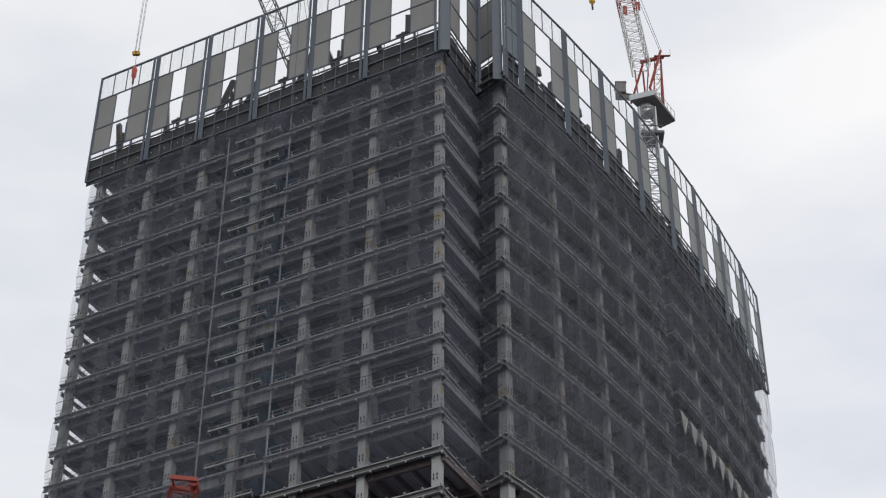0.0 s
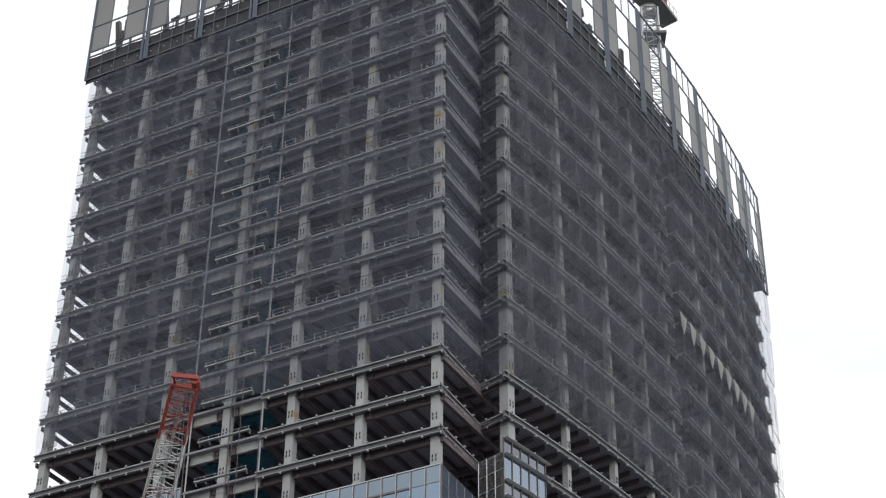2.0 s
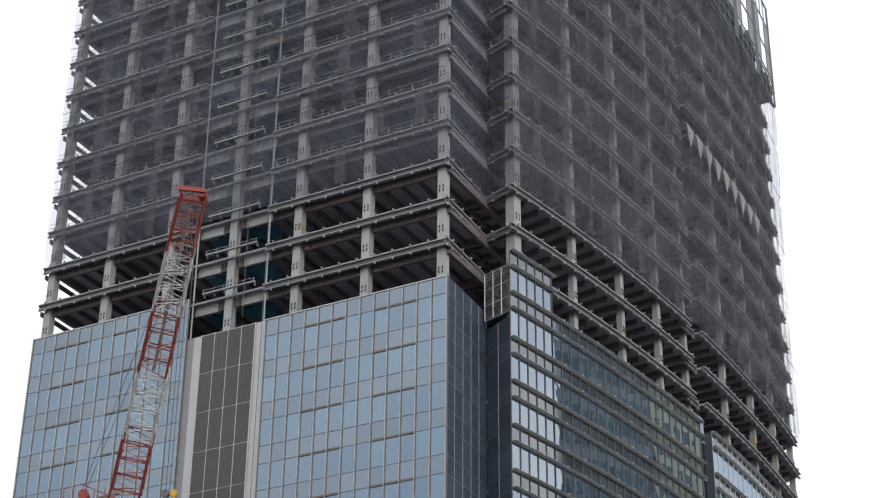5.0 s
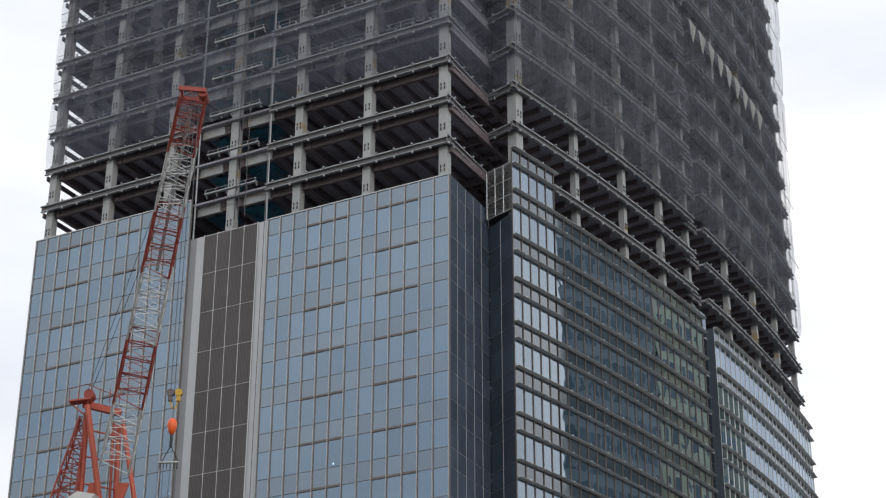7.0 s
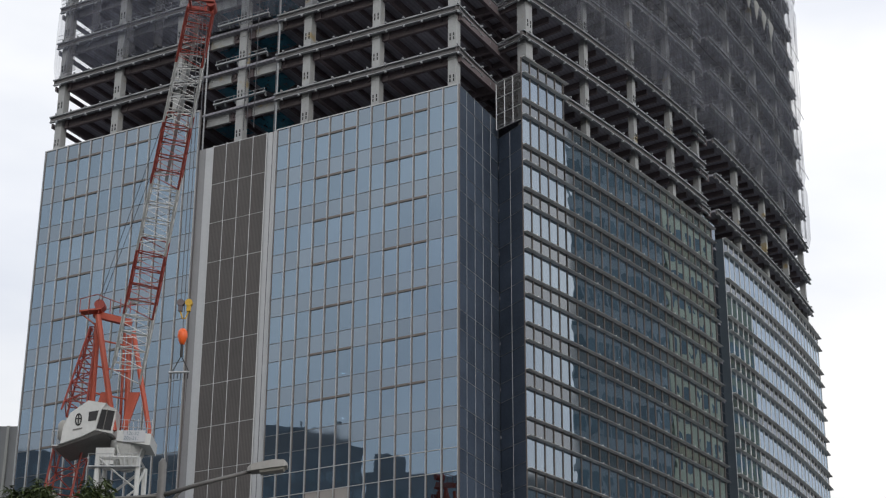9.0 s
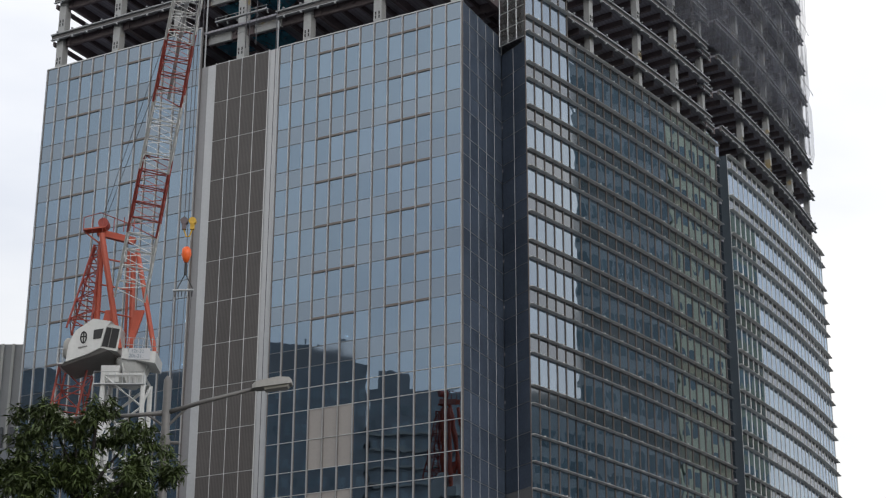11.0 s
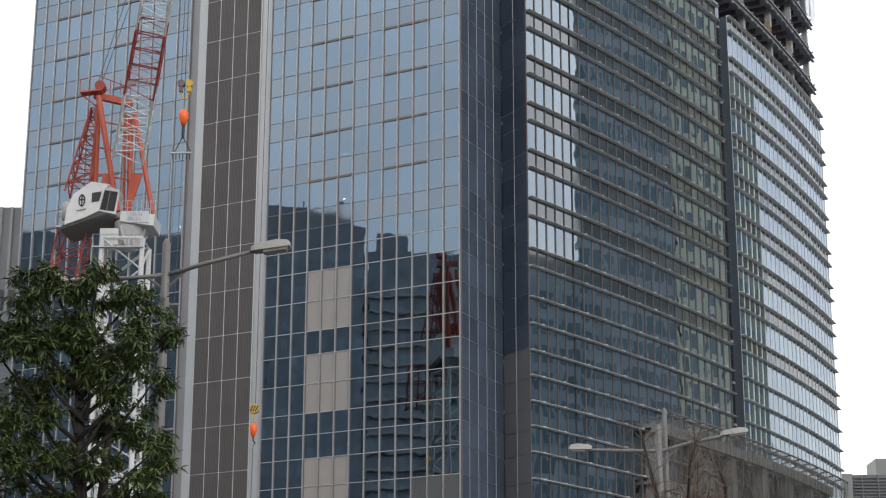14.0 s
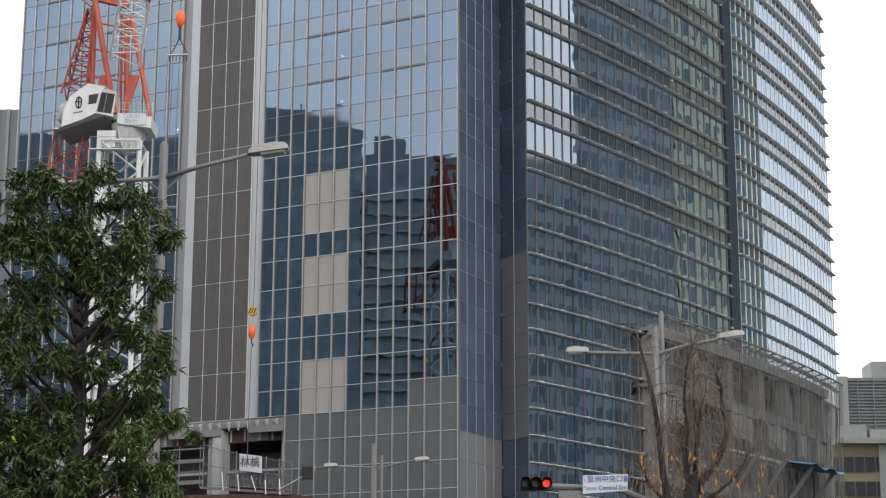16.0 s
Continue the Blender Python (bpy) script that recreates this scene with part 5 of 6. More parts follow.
hook = hung("crane_hook", "bright orange hook block with spreader bar hanging on ropes")
part("block", Shape().tube([(-21.65, CY - 1.1, z) for z in (51.7, 51.5, 51.1, 50.7, 50.4)], [0.2, 0.36, 0.4, 0.28, 0.14], 14), M_HOOK, hook, smooth=True)
part("rope", Shape().tube([(-21.65, CY - 1.1, 51.8), (-21.65, CY - 1.1, 82)], 0.03, 4), M_CABLE, hook)
part("shank", Shape().tube([(-21.65, CY - 1.1, 50.5), (-21.65, CY - 1.1, 49.4)], 0.12, 8), M_BLACK, hook)
for x in (-22.25, -21.0):
    part("sling", Shape().tube([(-21.65, CY - 1.1, 49.5), (x, CY - 1.1, 48.2)], 0.04, 4), M_BLACK, hook)
part("spreader_bar", Shape().tube([(-22.55, CY - 1.1, 48.1), (-20.95, CY - 1.1, 48.15)], 0.09, 8), M_GALV, hook)
for k in range(6):
    part("hanger", Shape().tube([(-22.4 + 0.27 * k, CY - 1.1, 48.1), (-22.4 + 0.27 * k, CY - 1.1, 47.6)], 0.035, 4), M_BLACK, hook)
for x in (-22.5, -22.1, -21.6, -21.1):
    part("tag_line", Shape().tube([(x, CY - 1.1, 48.0), (x - 0.2, CY - 1.1, 33)], 0.02, 4), M_CABLE, hook)
for x in (-21.95, -21.3):
    sheave = hung("hook_block", "ochre sheave block on the crane ropes", "sheave blocks")
    part("cheek", Shape().tube([(x, CY - 1.3, 53.9), (x, CY - 0.9, 53.9)], 0.30, 10).box(x - 0.16, CY - 1.25, 53.2, x + 0.16, CY - 0.95, 53.9), M_RUST if x < -21.5 else M_YELLOW, sheave)
    part("rope", Shape().tube([(x, CY - 1.1, 54), (x, CY - 1.1, 82)], 0.03, 4), M_CABLE, sheave)
part("chain", Shape().tube([(-21.95, CY - 1.1, 53.2), (-21.75, CY - 1.1, 52.6), (-21.5, CY - 1.1, 52.6), (-21.3, CY - 1.1, 53.2)], 0.06, 5), M_YELLOW, sheave)

# hook with a striped block before the louvre strip
low_hook = thing("striped_hook", "orange and black-yellow hook block on ropes before the louvres", "hook")
part("sheave", Shape().tube([(-16.13, 139.8, 29.07), (-16.13, 140.2, 29.07)], 0.37, 14), M_YELLOW, low_hook)
for k in range(3):
    part("stripe", Shape().beam((-16.42 + 0.2 * k, 139.77, 28.82), (-16.22 + 0.2 * k, 139.77, 29.3), 0.03, 0.09, (1, 0, 0)), M_BLACK, low_hook)
part("block", Shape().tube([(-16.15, 140, z) for z in (27.9, 27.75, 27.3, 26.95, 26.85)], [0.2, 0.3, 0.28, 0.17, 0.08], 12), M_HOOK, low_hook, smooth=True)
part("shank", Shape().tube([(-16.15, 140, 26.9), (-16.15, 140, 26.55), (-16.0, 140, 26.35), (-16.12, 140, 26.2)], 0.07, 6), M_BLACK, low_hook)
part("rope", Shape().tube([(-16.15, 140, 26.2), (-16.25, 140, 17.5)], 0.03, 4), M_CABLE, low_hook)
part("chain", Shape().tube([(-16.1, 140, 28.7), (-16.15, 140, 27.85)], 0.04, 4), M_YELLOW, low_hook)
part("rope", Shape().tube([(-16.05, 140, 29.5), (-15.6, 140.5, 205)], 0.03, 4), M_CABLE, low_hook)

# crane on the roof, behind the curved side
roof_crane = thing("roof_crane", "red and grey luffing crane standing on the roof", "crane")
RY = 178.0
part("mast_section", lattice((26.8, RY, 146), (26.8, RY, 164.4), 2.1, 2.1, 14, 0.13, 0.075), M_GALV, roof_crane)
part("climbing_collar", Shape().box(25.7, RY - 1.6, 159.4, 28.7, RY + 1.5, 159.8).box(25.8, RY - 1.6, 160.6, 28.6, RY - 1.5, 160.7), M_DARK, roof_crane, "dark climbing collar round the mast")
part("slewing_ring", Shape().tube([(26.8, RY, z) for z in (163.9, 164.3, 164.8, 165.2)], [0.95, 1.0, 1.15, 1.15], 16), M_GALV, roof_crane)
deck = part("deck", Shape().hexa([(24.57, RY - 1.5, 165.1), (27.67, RY - 2.6, 165.1), (30.95, RY + 2.5, 165.1), (29.05, RY + 4.0, 165.1)], [(24.57, RY - 1.5, 165.8), (27.67, RY - 2.6, 165.8), (30.95, RY + 2.5, 165.5), (29.05, RY + 4.0, 165.5)]), M_LAMPGREY, roof_crane, "dark slewing deck")
part("fascia", Shape().beam((24.5, RY - 1.55, 165.5), (27.7, RY - 2.7, 165.5), 0.08, 0.9), M_GALV, deck, "pale front panel")
for k in range(6):
    x, y = 28.0 + 0.58 * k, RY - 2.1 + 0.9 * k
    part("rail_post", Shape().tube([(x, y, 165.6), (x, y, 166.7)], 0.03, 4), M_DARK, deck)
part("hand_rail", Shape().tube([(28.0, RY - 2.1, 166.7), (30.9, RY + 2.4, 166.7)], 0.03, 4), M_DARK, deck)
part("machinery_house", Shape().box(22.9, RY - 1.3, 166.9, 24.2, RY + 0.4, 168.6).box(22.8, RY - 1.4, 168.6, 24.3, RY + 0.5, 168.7), M_LAMPGREY, roof_crane, "dark grey machinery house")
for p, q, w in (((29.4, RY, 174.7), (29.2, RY, 165.4), 0.13), ((29.3, RY - 1, 174.7), (27.4, RY - 1, 167.8), 0.2), ((27.4, RY - 1, 167.8), (28.9, RY, 165.6), 0.16), ((26.9, RY, 173.2), (24.9, RY, 166.0), 0.17), ((26.9, RY + 0.6, 172.4), (26.9, RY, 165.6), 0.13)):
    part("a_frame_leg", Shape().tube([p, q], w, 6), M_REDDARK, roof_crane)
part("house_bracket", Shape().beam((23.4, RY - 0.6, 166.9), (25.2, RY - 1.2, 165.5), 0.5, 0.5).beam((23.3, RY - 0.6, 167.0), (25.2, RY - 0.4, 166.8), 0.9, 0.15), M_LAMPGREY, roof_crane)
for dx in (-0.9, 0.9):
    part("jib_foot", Shape().tube([(26.5 + dx, RY - 1, 171.1), (26.3 + dx * 0.6, RY - 1, 165.7)], 0.1, 6), M_REDDARK, roof_crane)
part("back_ladder", lattice((28.4, RY, 165.6), (29.0, RY, 174.3), 1.1, 0.8, 5, 0.05, 0.035), M_REDDARK, roof_crane)
part("a_frame_head", Shape().beam((26.6, RY, 173.5), (29.8, RY, 174.6), 0.4, 0.4).beam((28.4, RY - 0.8, 173.9), (30.6, RY - 0.8, 174.0), 0.3, 0.1).beam((30.6, RY - 0.8, 174.0), (30.6, RY - 0.8, 175.2), 0.04), M_REDDARK, roof_crane)
jib2 = lambda k: (26.5 + (25.0 - 26.5) * k, RY - 1, 171.0 + (186.0 - 171.0) * k)
for k in range(4):
    part("jib_section", lattice(jib2(k / 4), jib2((k + 1) / 4), 2.2, 2.2, 4, 0.075, 0.04), M_WHITE if k < 3 else M_REDDARK, roof_crane)
for x, z in ((24.5, 180.6), (26.3, 181.4)):
    part("warning_plate", Shape().box(x, RY - 2.1, z, x + 0.6, RY - 2.0, z + 1.6), M_REDDARK, roof_crane)
for a, b in (((29.4, RY, 175.5), (24.6, RY, 196)), ((29.6, RY, 175.5), (25.2, RY, 196))):
    part("cable", Shape().tube([a, b], 0.035, 4), M_CABLE, roof_crane)
part("jib_head", lattice(jib2(1.0), (21.6, RY, 198.1), 2.2, 1.2, 4, 0.075, 0.04).box(20.0, RY - 0.6, 197.6, 21.2, RY + 0.6, 198.6), M_REDDARK, roof_crane)
roof_hook = thing("roof_hook", "small ochre hook on a rope over the roof", "hook")
part("block", Shape().tube([(20.6, RY, z) for z in (186.5, 185.8, 185.0, 184.6)], [0.2, 0.5, 0.4, 0.12], 10), M_YELLOW, roof_hook)
part("shank", Shape().tube([(20.6, RY, 184.6), (20.6, RY, 183.6)], 0.14, 6), M_BLACK, roof_hook)
part("rope", Shape().tube([(20.6, RY, 198), (20.6, RY, 186)], 0.03, 4), M_CABLE, roof_hook)
ROOF_K = 1.075
for t_ in (roof_crane, roof_hook):
    t_.location, t_.scale = (0, 0, EYE * (1 - ROOF_K)), (ROOF_K,) * 3
# second roof crane: only its jib shows above the front
far_crane = thing("roof_crane", "pale lattice crane jib rising behind the roof screen", "crane")
part("jib_section", lattice((-20.4, 186, 178.5), (-27.6, 184, 197.0), 1.9, 1.9, 9, 0.09, 0.05), M_DARK, far_crane)
part("jib_section", lattice((-15.6, 187, 164.5), (-20.4, 186, 178.5), 1.9, 1.9, 7, 0.09, 0.05), M_GALV, far_crane)
part("mast", lattice((-15.6, 188, 146), (-15.6, 188, 164.5), 2.2, 2.2, 7, 0.12, 0.07), M_GALV, far_crane)
for dx in (0.0, 0.5):
    part("cable", Shape().tube([(-16 + dx, 187, 166), (-21 + dx, 186, 197)], 0.035, 4), M_CABLE, far_crane)
part("jib_section", lattice((-27.6, 184, 197.0), (-37.2, 160, 205), 1.9, 1.5, 6, 0.09, 0.05), M_REDDARK, far_crane)
part("jib_section", lattice((-27.6, 184, 197.0), (-15.6, 140.5, 206), 1.9, 1.5, 9, 0.09, 0.05), M_REDDARK, far_crane)
part("jib_head", Shape().box(-16.6, 139.7, 204.5, -14.6, 141.3, 206.5), M_REDDARK, far_crane)
part("jib_head", Shape().box(-38.2, 159.2, 204.3, -36.2, 160.8, 205.8), M_REDDARK, far_crane)
edge_hook = thing("roof_hook", "red hook block hanging on ropes before the roof screen", "hook")
part("block", Shape().tube([(-37.45, 160, z) for z in (155.0, 154.4, 153.4, 152.9)], [0.15, 0.34, 0.3, 0.12], 10), M_ORANGE, edge_hook)
part("shank", Shape().tube([(-37.45, 160, 153.0), (-37.45, 160, 152.1)], 0.12, 6), M_BLACK, edge_hook)
part("rope", Shape().tube([(-37.45, 160, 152.2), (-37.5, 160, 147.5)], 0.03, 4), M_CABLE, edge_hook)
for x in (-37.75, -37.35):
    part("sheave", Shape().tube([(x, 159.8, 157.2), (x, 160.2, 157.2)], 0.3, 8), M_YELLOW, edge_hook)
    for d in (0.0, 0.3):
        part("rope", Shape().tube([(x + d * 0.3, 160, 157.3), (x + d * 1.2 + 0.3, 160, 205)], 0.025, 4), M_CABLE, edge_hook)
part("rope", Shape().tube([(-37.5, 160, 157), (-37.45, 160, 154.8)], 0.03, 4), M_CABLE, edge_hook)


# ---- street lamps, signal ----
def lamp_head(at, length, width, pitch, parent):
    """A flat cobra head: tapered housing over a shallow lens."""
    x, y, z = at
    s = length / 2
    r = math.tan(radians(pitch))
    pts = lambda k, top: (x + s * k, top * width, z + s * k * r)
    sec = ((-1.0, 0.25, 0.0, 0.07), (-0.8, 0.42, -0.02, 0.11), (0.3, 0.5, -0.03, 0.13), (0.85, 0.48, -0.03, 0.10), (1.0, 0.40, -0.01, 0.05))
    hs = Shape()
    rings = []
    for k, w, lo, hi in sec:
        cx0, cz = x + s * k, z + s * k * r
        rings.append([(cx0, y - w * width, cz + lo * 0.6), (cx0, y - w * width * 0.7, cz + hi), (cx0, y + w * width * 0.7, cz + hi), (cx0, y + w * width, cz + lo * 0.6)])
    hs.add([p for q in rings for p in q], [(4 * i + k, 4 * i + (k + 1) % 4, 4 * i + 4 + (k + 1) % 4, 4 * i + 4 + k) for i in range(4) for k in range(4)] + [(3, 2, 1, 0), (16, 17, 18, 19)])
    head = part("lamp_head", hs, M_LAMPHEAD, parent, "pale grey flat lamp head")
    part("lens", Shape().hexa([(x - 0.35 * s, y - 0.3 * width, z - 0.06 - 0.35 * s * r), (x + 0.8 * s, y - 0.34 * width, z - 0.06 + 0.8 * s * r), (x + 0.8 * s, y + 0.34 * width, z - 0.06 + 0.8 * s * r), (x - 0.35 * s, y + 0.3 * width, z - 0.06 - 0.35 * s * r)],
                              [(x - 0.4 * s, y - 0.36 * width, z - 0.02 - 0.4 * s * r), (x + 0.86 * s, y - 0.4 * width, z - 0.02 + 0.86 * s * r), (x + 0.86 * s, y + 0.4 * width, z - 0.02 + 0.86 * s * r), (x - 0.4 * s, y + 0.36 * width, z - 0.02 - 0.4 * s * r)]), M_LENS, head)


lamp = thing("street_lamp", "weathered grey street lamp with two arms", "street lamp", "street lamps", (0, 0, -0.05))
part("pole", Shape().tube([(-4.76, 28.5, 0), (-4.77, 28.5, 4), (-4.79, 28.5, 8.6), (-4.80, 28.5, 10.0), (-4.80, 28.5, 10.07)], [0.10, 0.09, 0.072, 0.066, 0.02], 12), M_LAMPGREY, lamp, smooth=True)
part("arm", Shape().tube([(-4.79, 28.5, 9.45), (-4.2, 28.45, 9.62), (-3.35, 28.4, 9.83)], [0.042, 0.038, 0.034], 8), M_LAMPGREY, lamp, smooth=True)
part("arm", Shape().tube([(-4.79, 28.5, 9.45), (-5.3, 28.5, 9.41), (-6.4, 28.6, 9.38)], [0.04, 0.036, 0.034], 8), M_LAMPGREY, lamp, smooth=True)
for x, z in ((-4.45, 9.55), (-5.1, 9.42)):
    part("stay", Shape().tube([(-4.79, 28.5, 9.2), (x, 28.5, z)], 0.022, 6), M_LAMPGREY, lamp)
for z in (8.95, 6.9):
    part("collar", Shape().tube([(-4.79, 28.5, z), (-4.56, 28.5, z)], 0.03, 6).tube([(-4.79, 28.5, z - 0.05), (-4.79, 28.5, z + 0.05)], 0.09, 10), M_LAMPGREY, lamp)
lamp_head((-3.08, 28.4, 9.86), 0.64, 0.30, 8, lamp)
lamp_head((-6.7, 28.6, 9.38), 0.64, 0.30, -4, lamp)

lamp2 = thing("street_lamp", "grey double street lamp beside the bare willow", "street lamp", "street lamps", (0, 0, -0.12))
part("pole", Shape().tube([(4.72, 44, 0), (4.80, 44, 5), (4.84, 44, 9.9), (4.85, 44, 10.0)], [0.12, 0.105, 0.085, 0.04], 12), M_LAMPGREY, lamp2, smooth=True)
part("side_pole", Shape().tube([(5.02, 44.2, 0), (5.02, 44.2, 10.35), (5.02, 44.2, 10.4)], [0.09, 0.06, 0.02], 8), M_LAMPGREY, lamp2, smooth=True)
part("arm", Shape().tube([(4.84, 44, 9.3), (4.2, 44, 9.3), (3.15, 44, 9.32)], 0.045, 8), M_LAMPGREY, lamp2)
part("arm", Shape().tube([(4.84, 44, 9.28), (5.6, 44, 9.5), (6.4, 44, 9.66)], 0.045, 8), M_LAMPGREY, lamp2)
for x, z in ((4.35, 9.3), (5.35, 9.43)):
    part("stay", Shape().tube([(4.84, 44, 8.95), (x, 44, z)], 0.025, 6), M_LAMPGREY, lamp2)
lamp_head((2.92, 44, 9.34), -0.56, 0.3, 0, lamp2)
lamp_head((6.68, 44, 9.72), 0.66, 0.32, 8, lamp2)

lamp3 = thing("street_lamp", "far grey double street lamp before the glass front", "street lamp", "street lamps")
part("pole", Shape().tube([(-3.5, 75, 0), (-3.5, 75, 10.75)], [0.13, 0.07], 10), M_LAMPGREY, lamp3)
part("side_pole", Shape().tube([(-3.15, 75, 0), (-3.15, 75, 10.25)], [0.1, 0.06], 8), M_LAMPGREY, lamp3)
part("arm", Shape().tube([(-3.2, 75, 9.75), (-4.95, 75, 9.8)], 0.04, 6), M_LAMPGREY, lamp3)
part("arm", Shape().tube([(-3.2, 75, 9.75), (-2.4, 75, 9.95), (-1.75, 75, 10.05)], 0.04, 6), M_LAMPGREY, lamp3)
lamp_head((-5.25, 75, 9.82), -0.56, 0.3, 0, lamp3)
lamp_head((-1.5, 75, 10.08), 0.62, 0.3, 4, lamp3)

signal = thing("traffic_signal", "black traffic signal with its red lamp lit on a steel arm", "traffic light")
part("housing", Shape().box(1.36, 39.9, 5.45, 2.06, 40.2, 5.73), M_BLACK, signal)
for k, x in enumerate((1.47, 1.70, 1.93)):
    part("visor", Shape().tube([(x, 39.9, 5.59), (x, 39.66, 5.60)], [0.11, 0.125], 14, closed=False), M_BLACK, signal)
    part("lamp", Shape().tube([(x, 39.92, 5.59), (x, 39.85, 5.59)], 0.08, 14), glowing("red_signal", (0.8, 0.03, 0.02), 0.5) if k == 2 else M_BLACK, signal, "lit red lamp" if k == 2 else "")
part("arm", Shape().tube([(1.9, 40.3, 5.58), (3.6, 40.3, 5.5), (4.2, 40.7, 5.3), (4.95, 41.5, 5.15)], 0.07, 8), M_LAMPGREY, signal)
part("post", Shape().tube([(4.95, 41.5, 0), (4.95, 41.5, 5.25)], 0.11, 10), M_LAMPGREY, signal)
part("lower_box", Shape().box(2.2, 40.0, 5.1, 2.7, 40.3, 5.45), M_LAMPGREY, signal)
name_sign = thing("street_sign", "white sign board with blue place name on the signal arm", "sign")
board = part("board", Shape().hexa([(2.72, 39.9, 5.37), (3.70, 39.9, 5.44), (3.70, 39.93, 5.44), (2.72, 39.93, 5.37)], [(2.73, 39.9, 5.77), (3.71, 39.9, 5.80), (3.71, 39.93, 5.80), (2.73, 39.93, 5.77)]), M_SIGN, name_sign)
lettering("place_name", "八重洲中央口前", 0.16, M_SIGN_BLUE, name_sign, (3.21, 39.89, 5.685), (1, 0, 0.05), (0, 0, 1))
lettering("place_name", "Yaesu Central Ent.", 0.135, M_SIGN_BLUE, name_sign, (3.21, 39.89, 5.50), (1, 0, 0.06), (0, 0, 1))


# ---- trees ----
def leaf_mesh(centres, sizes, mat, name, rnd, droop=0.6, slim=0.23):
    """Many small folded leaves at the given places."""
    n = len(centres)
    az, tilt = rnd.uniform(0, 2 * np.pi, n), rnd.normal(-droop, 0.45, n)
    d = np.stack([np.cos(az) * np.cos(tilt), np.sin(az) * np.cos(tilt), np.sin(tilt)], 1)
    up = np.stack([rnd.normal(0, 0.5, n), rnd.normal(0, 0.5, n), np.ones(n)], 1)
    s = np.cross(d, up)
    s /= np.linalg.norm(s, axis=1)[:, None]
    nrm = np.cross(s, d)
    L, W = sizes[:, None], sizes[:, None] * slim
    v = np.stack([centres, centres + d * L * 0.45 + s * W / 2 + nrm * L * 0.04, centres + d * L - nrm * L * 0.08, centres + d * L * 0.45 - s * W / 2 + nrm * L * 0.04], 1).reshape(-1, 3)
    me = bpy.data.meshes.new(name)
    me.vertices.add(len(v)); me.vertices.foreach_set("co", v.astype(np.float32).ravel())
    me.loops.add(n * 4); me.loops.foreach_set("vertex_index", np.arange(n * 4, dtype=np.int32))
    me.polygons.add(n); me.polygons.foreach_set("loop_start", np.arange(0, n * 4, 4, dtype=np.int32))
    me.materials.append(mat)
    me.update(calc_edges=True)
    me.validate()
    return me


rnd = np.random.default_rng(5)
tree = thing("evergreen_tree", "leafy evergreen street tree with dark narrow leaves", "tree")
trunk = Shape()
TX, TY = -5.3, 25.0
trunk.tube([(TX, TY, 0), (TX + 0.02, TY, 2.0), (TX - 0.02, TY, 3.6), (TX + 0.05, TY, 5.2), (TX - 0.05, TY + 0.1, 6.6), (TX - 0.15, TY, 7.9)], [0.19, 0.16, 0.14, 0.11, 0.07, 0.02], 10)
trunk.tube([(TX + 0.2, TY + 0.2, 0), (TX + 0.2, TY + 0.2, 3.0), (TX + 0.3, TY + 0.2, 5.0), (TX + 0.45, TY + 0.1, 7.3)], [0.13, 0.11, 0.08, 0.02], 8)
part("trunk", trunk, M_BARK, tree, "dark brown forked trunk", smooth=True)
clumps = []
boughs = ((-5.80, 8.36, 0.20), (-6.05, 8.16, 0.22), (-5.45, 8.16, 0.22), (-5.06, 8.42, 0.20), (-4.83, 8.16, 0.23), (-4.45, 8.06, 0.20), (-4.22, 7.66, 0.19), (-4.58, 7.72, 0.22), (-6.13, 7.80, 0.25), (-5.64, 7.72, 0.28), (-5.25, 7.56, 0.28), (-5.99, 7.36, 0.27), (-4.86, 7.44, 0.23), (-4.30, 7.00, 0.19), (-4.59, 7.12, 0.22), (-5.18, 7.12, 0.27),
          (-5.68, 7.04, 0.22), (-6.11, 6.80, 0.27), (-4.83, 6.72, 0.25), (-4.63, 6.24, 0.22), (-5.84, 6.36, 0.25), (-5.10, 6.36, 0.22), (-4.32, 6.24, 0.17), (-4.13, 5.84, 0.19), (-5.64, 5.84, 0.25), (-6.11, 5.76, 0.27), (-4.83, 5.80, 0.12))
low_boughs = ((-4.44, 5.24, 0.27), (-4.86, 5.16, 0.23), (-3.97, 4.94, 0.19), (-4.36, 4.64, 0.23), (-5.84, 5.20, 0.28), (-5.37, 5.20, 0.23), (-6.07, 4.56, 0.30), (-5.60, 4.56, 0.23), (-5.84, 4.08, 0.28), (-6.15, 4.00, 0.23), (-5.29, 4.08, 0.23), (-4.90, 4.16, 0.20), (-4.55, 4.24, 0.25), (-4.16, 4.24, 0.22), (-4.01, 3.98, 0.17), (-4.63, 4.80, 0.22), (-4.24, 5.44, 0.16), (-5.14, 5.68, 0.19), (-6.22, 6.24, 0.22), (-6.26, 5.04, 0.23),
              (-6.6, 7.4, 0.3), (-6.7, 6.4, 0.3), (-6.6, 5.4, 0.3), (-6.6, 4.4, 0.3))
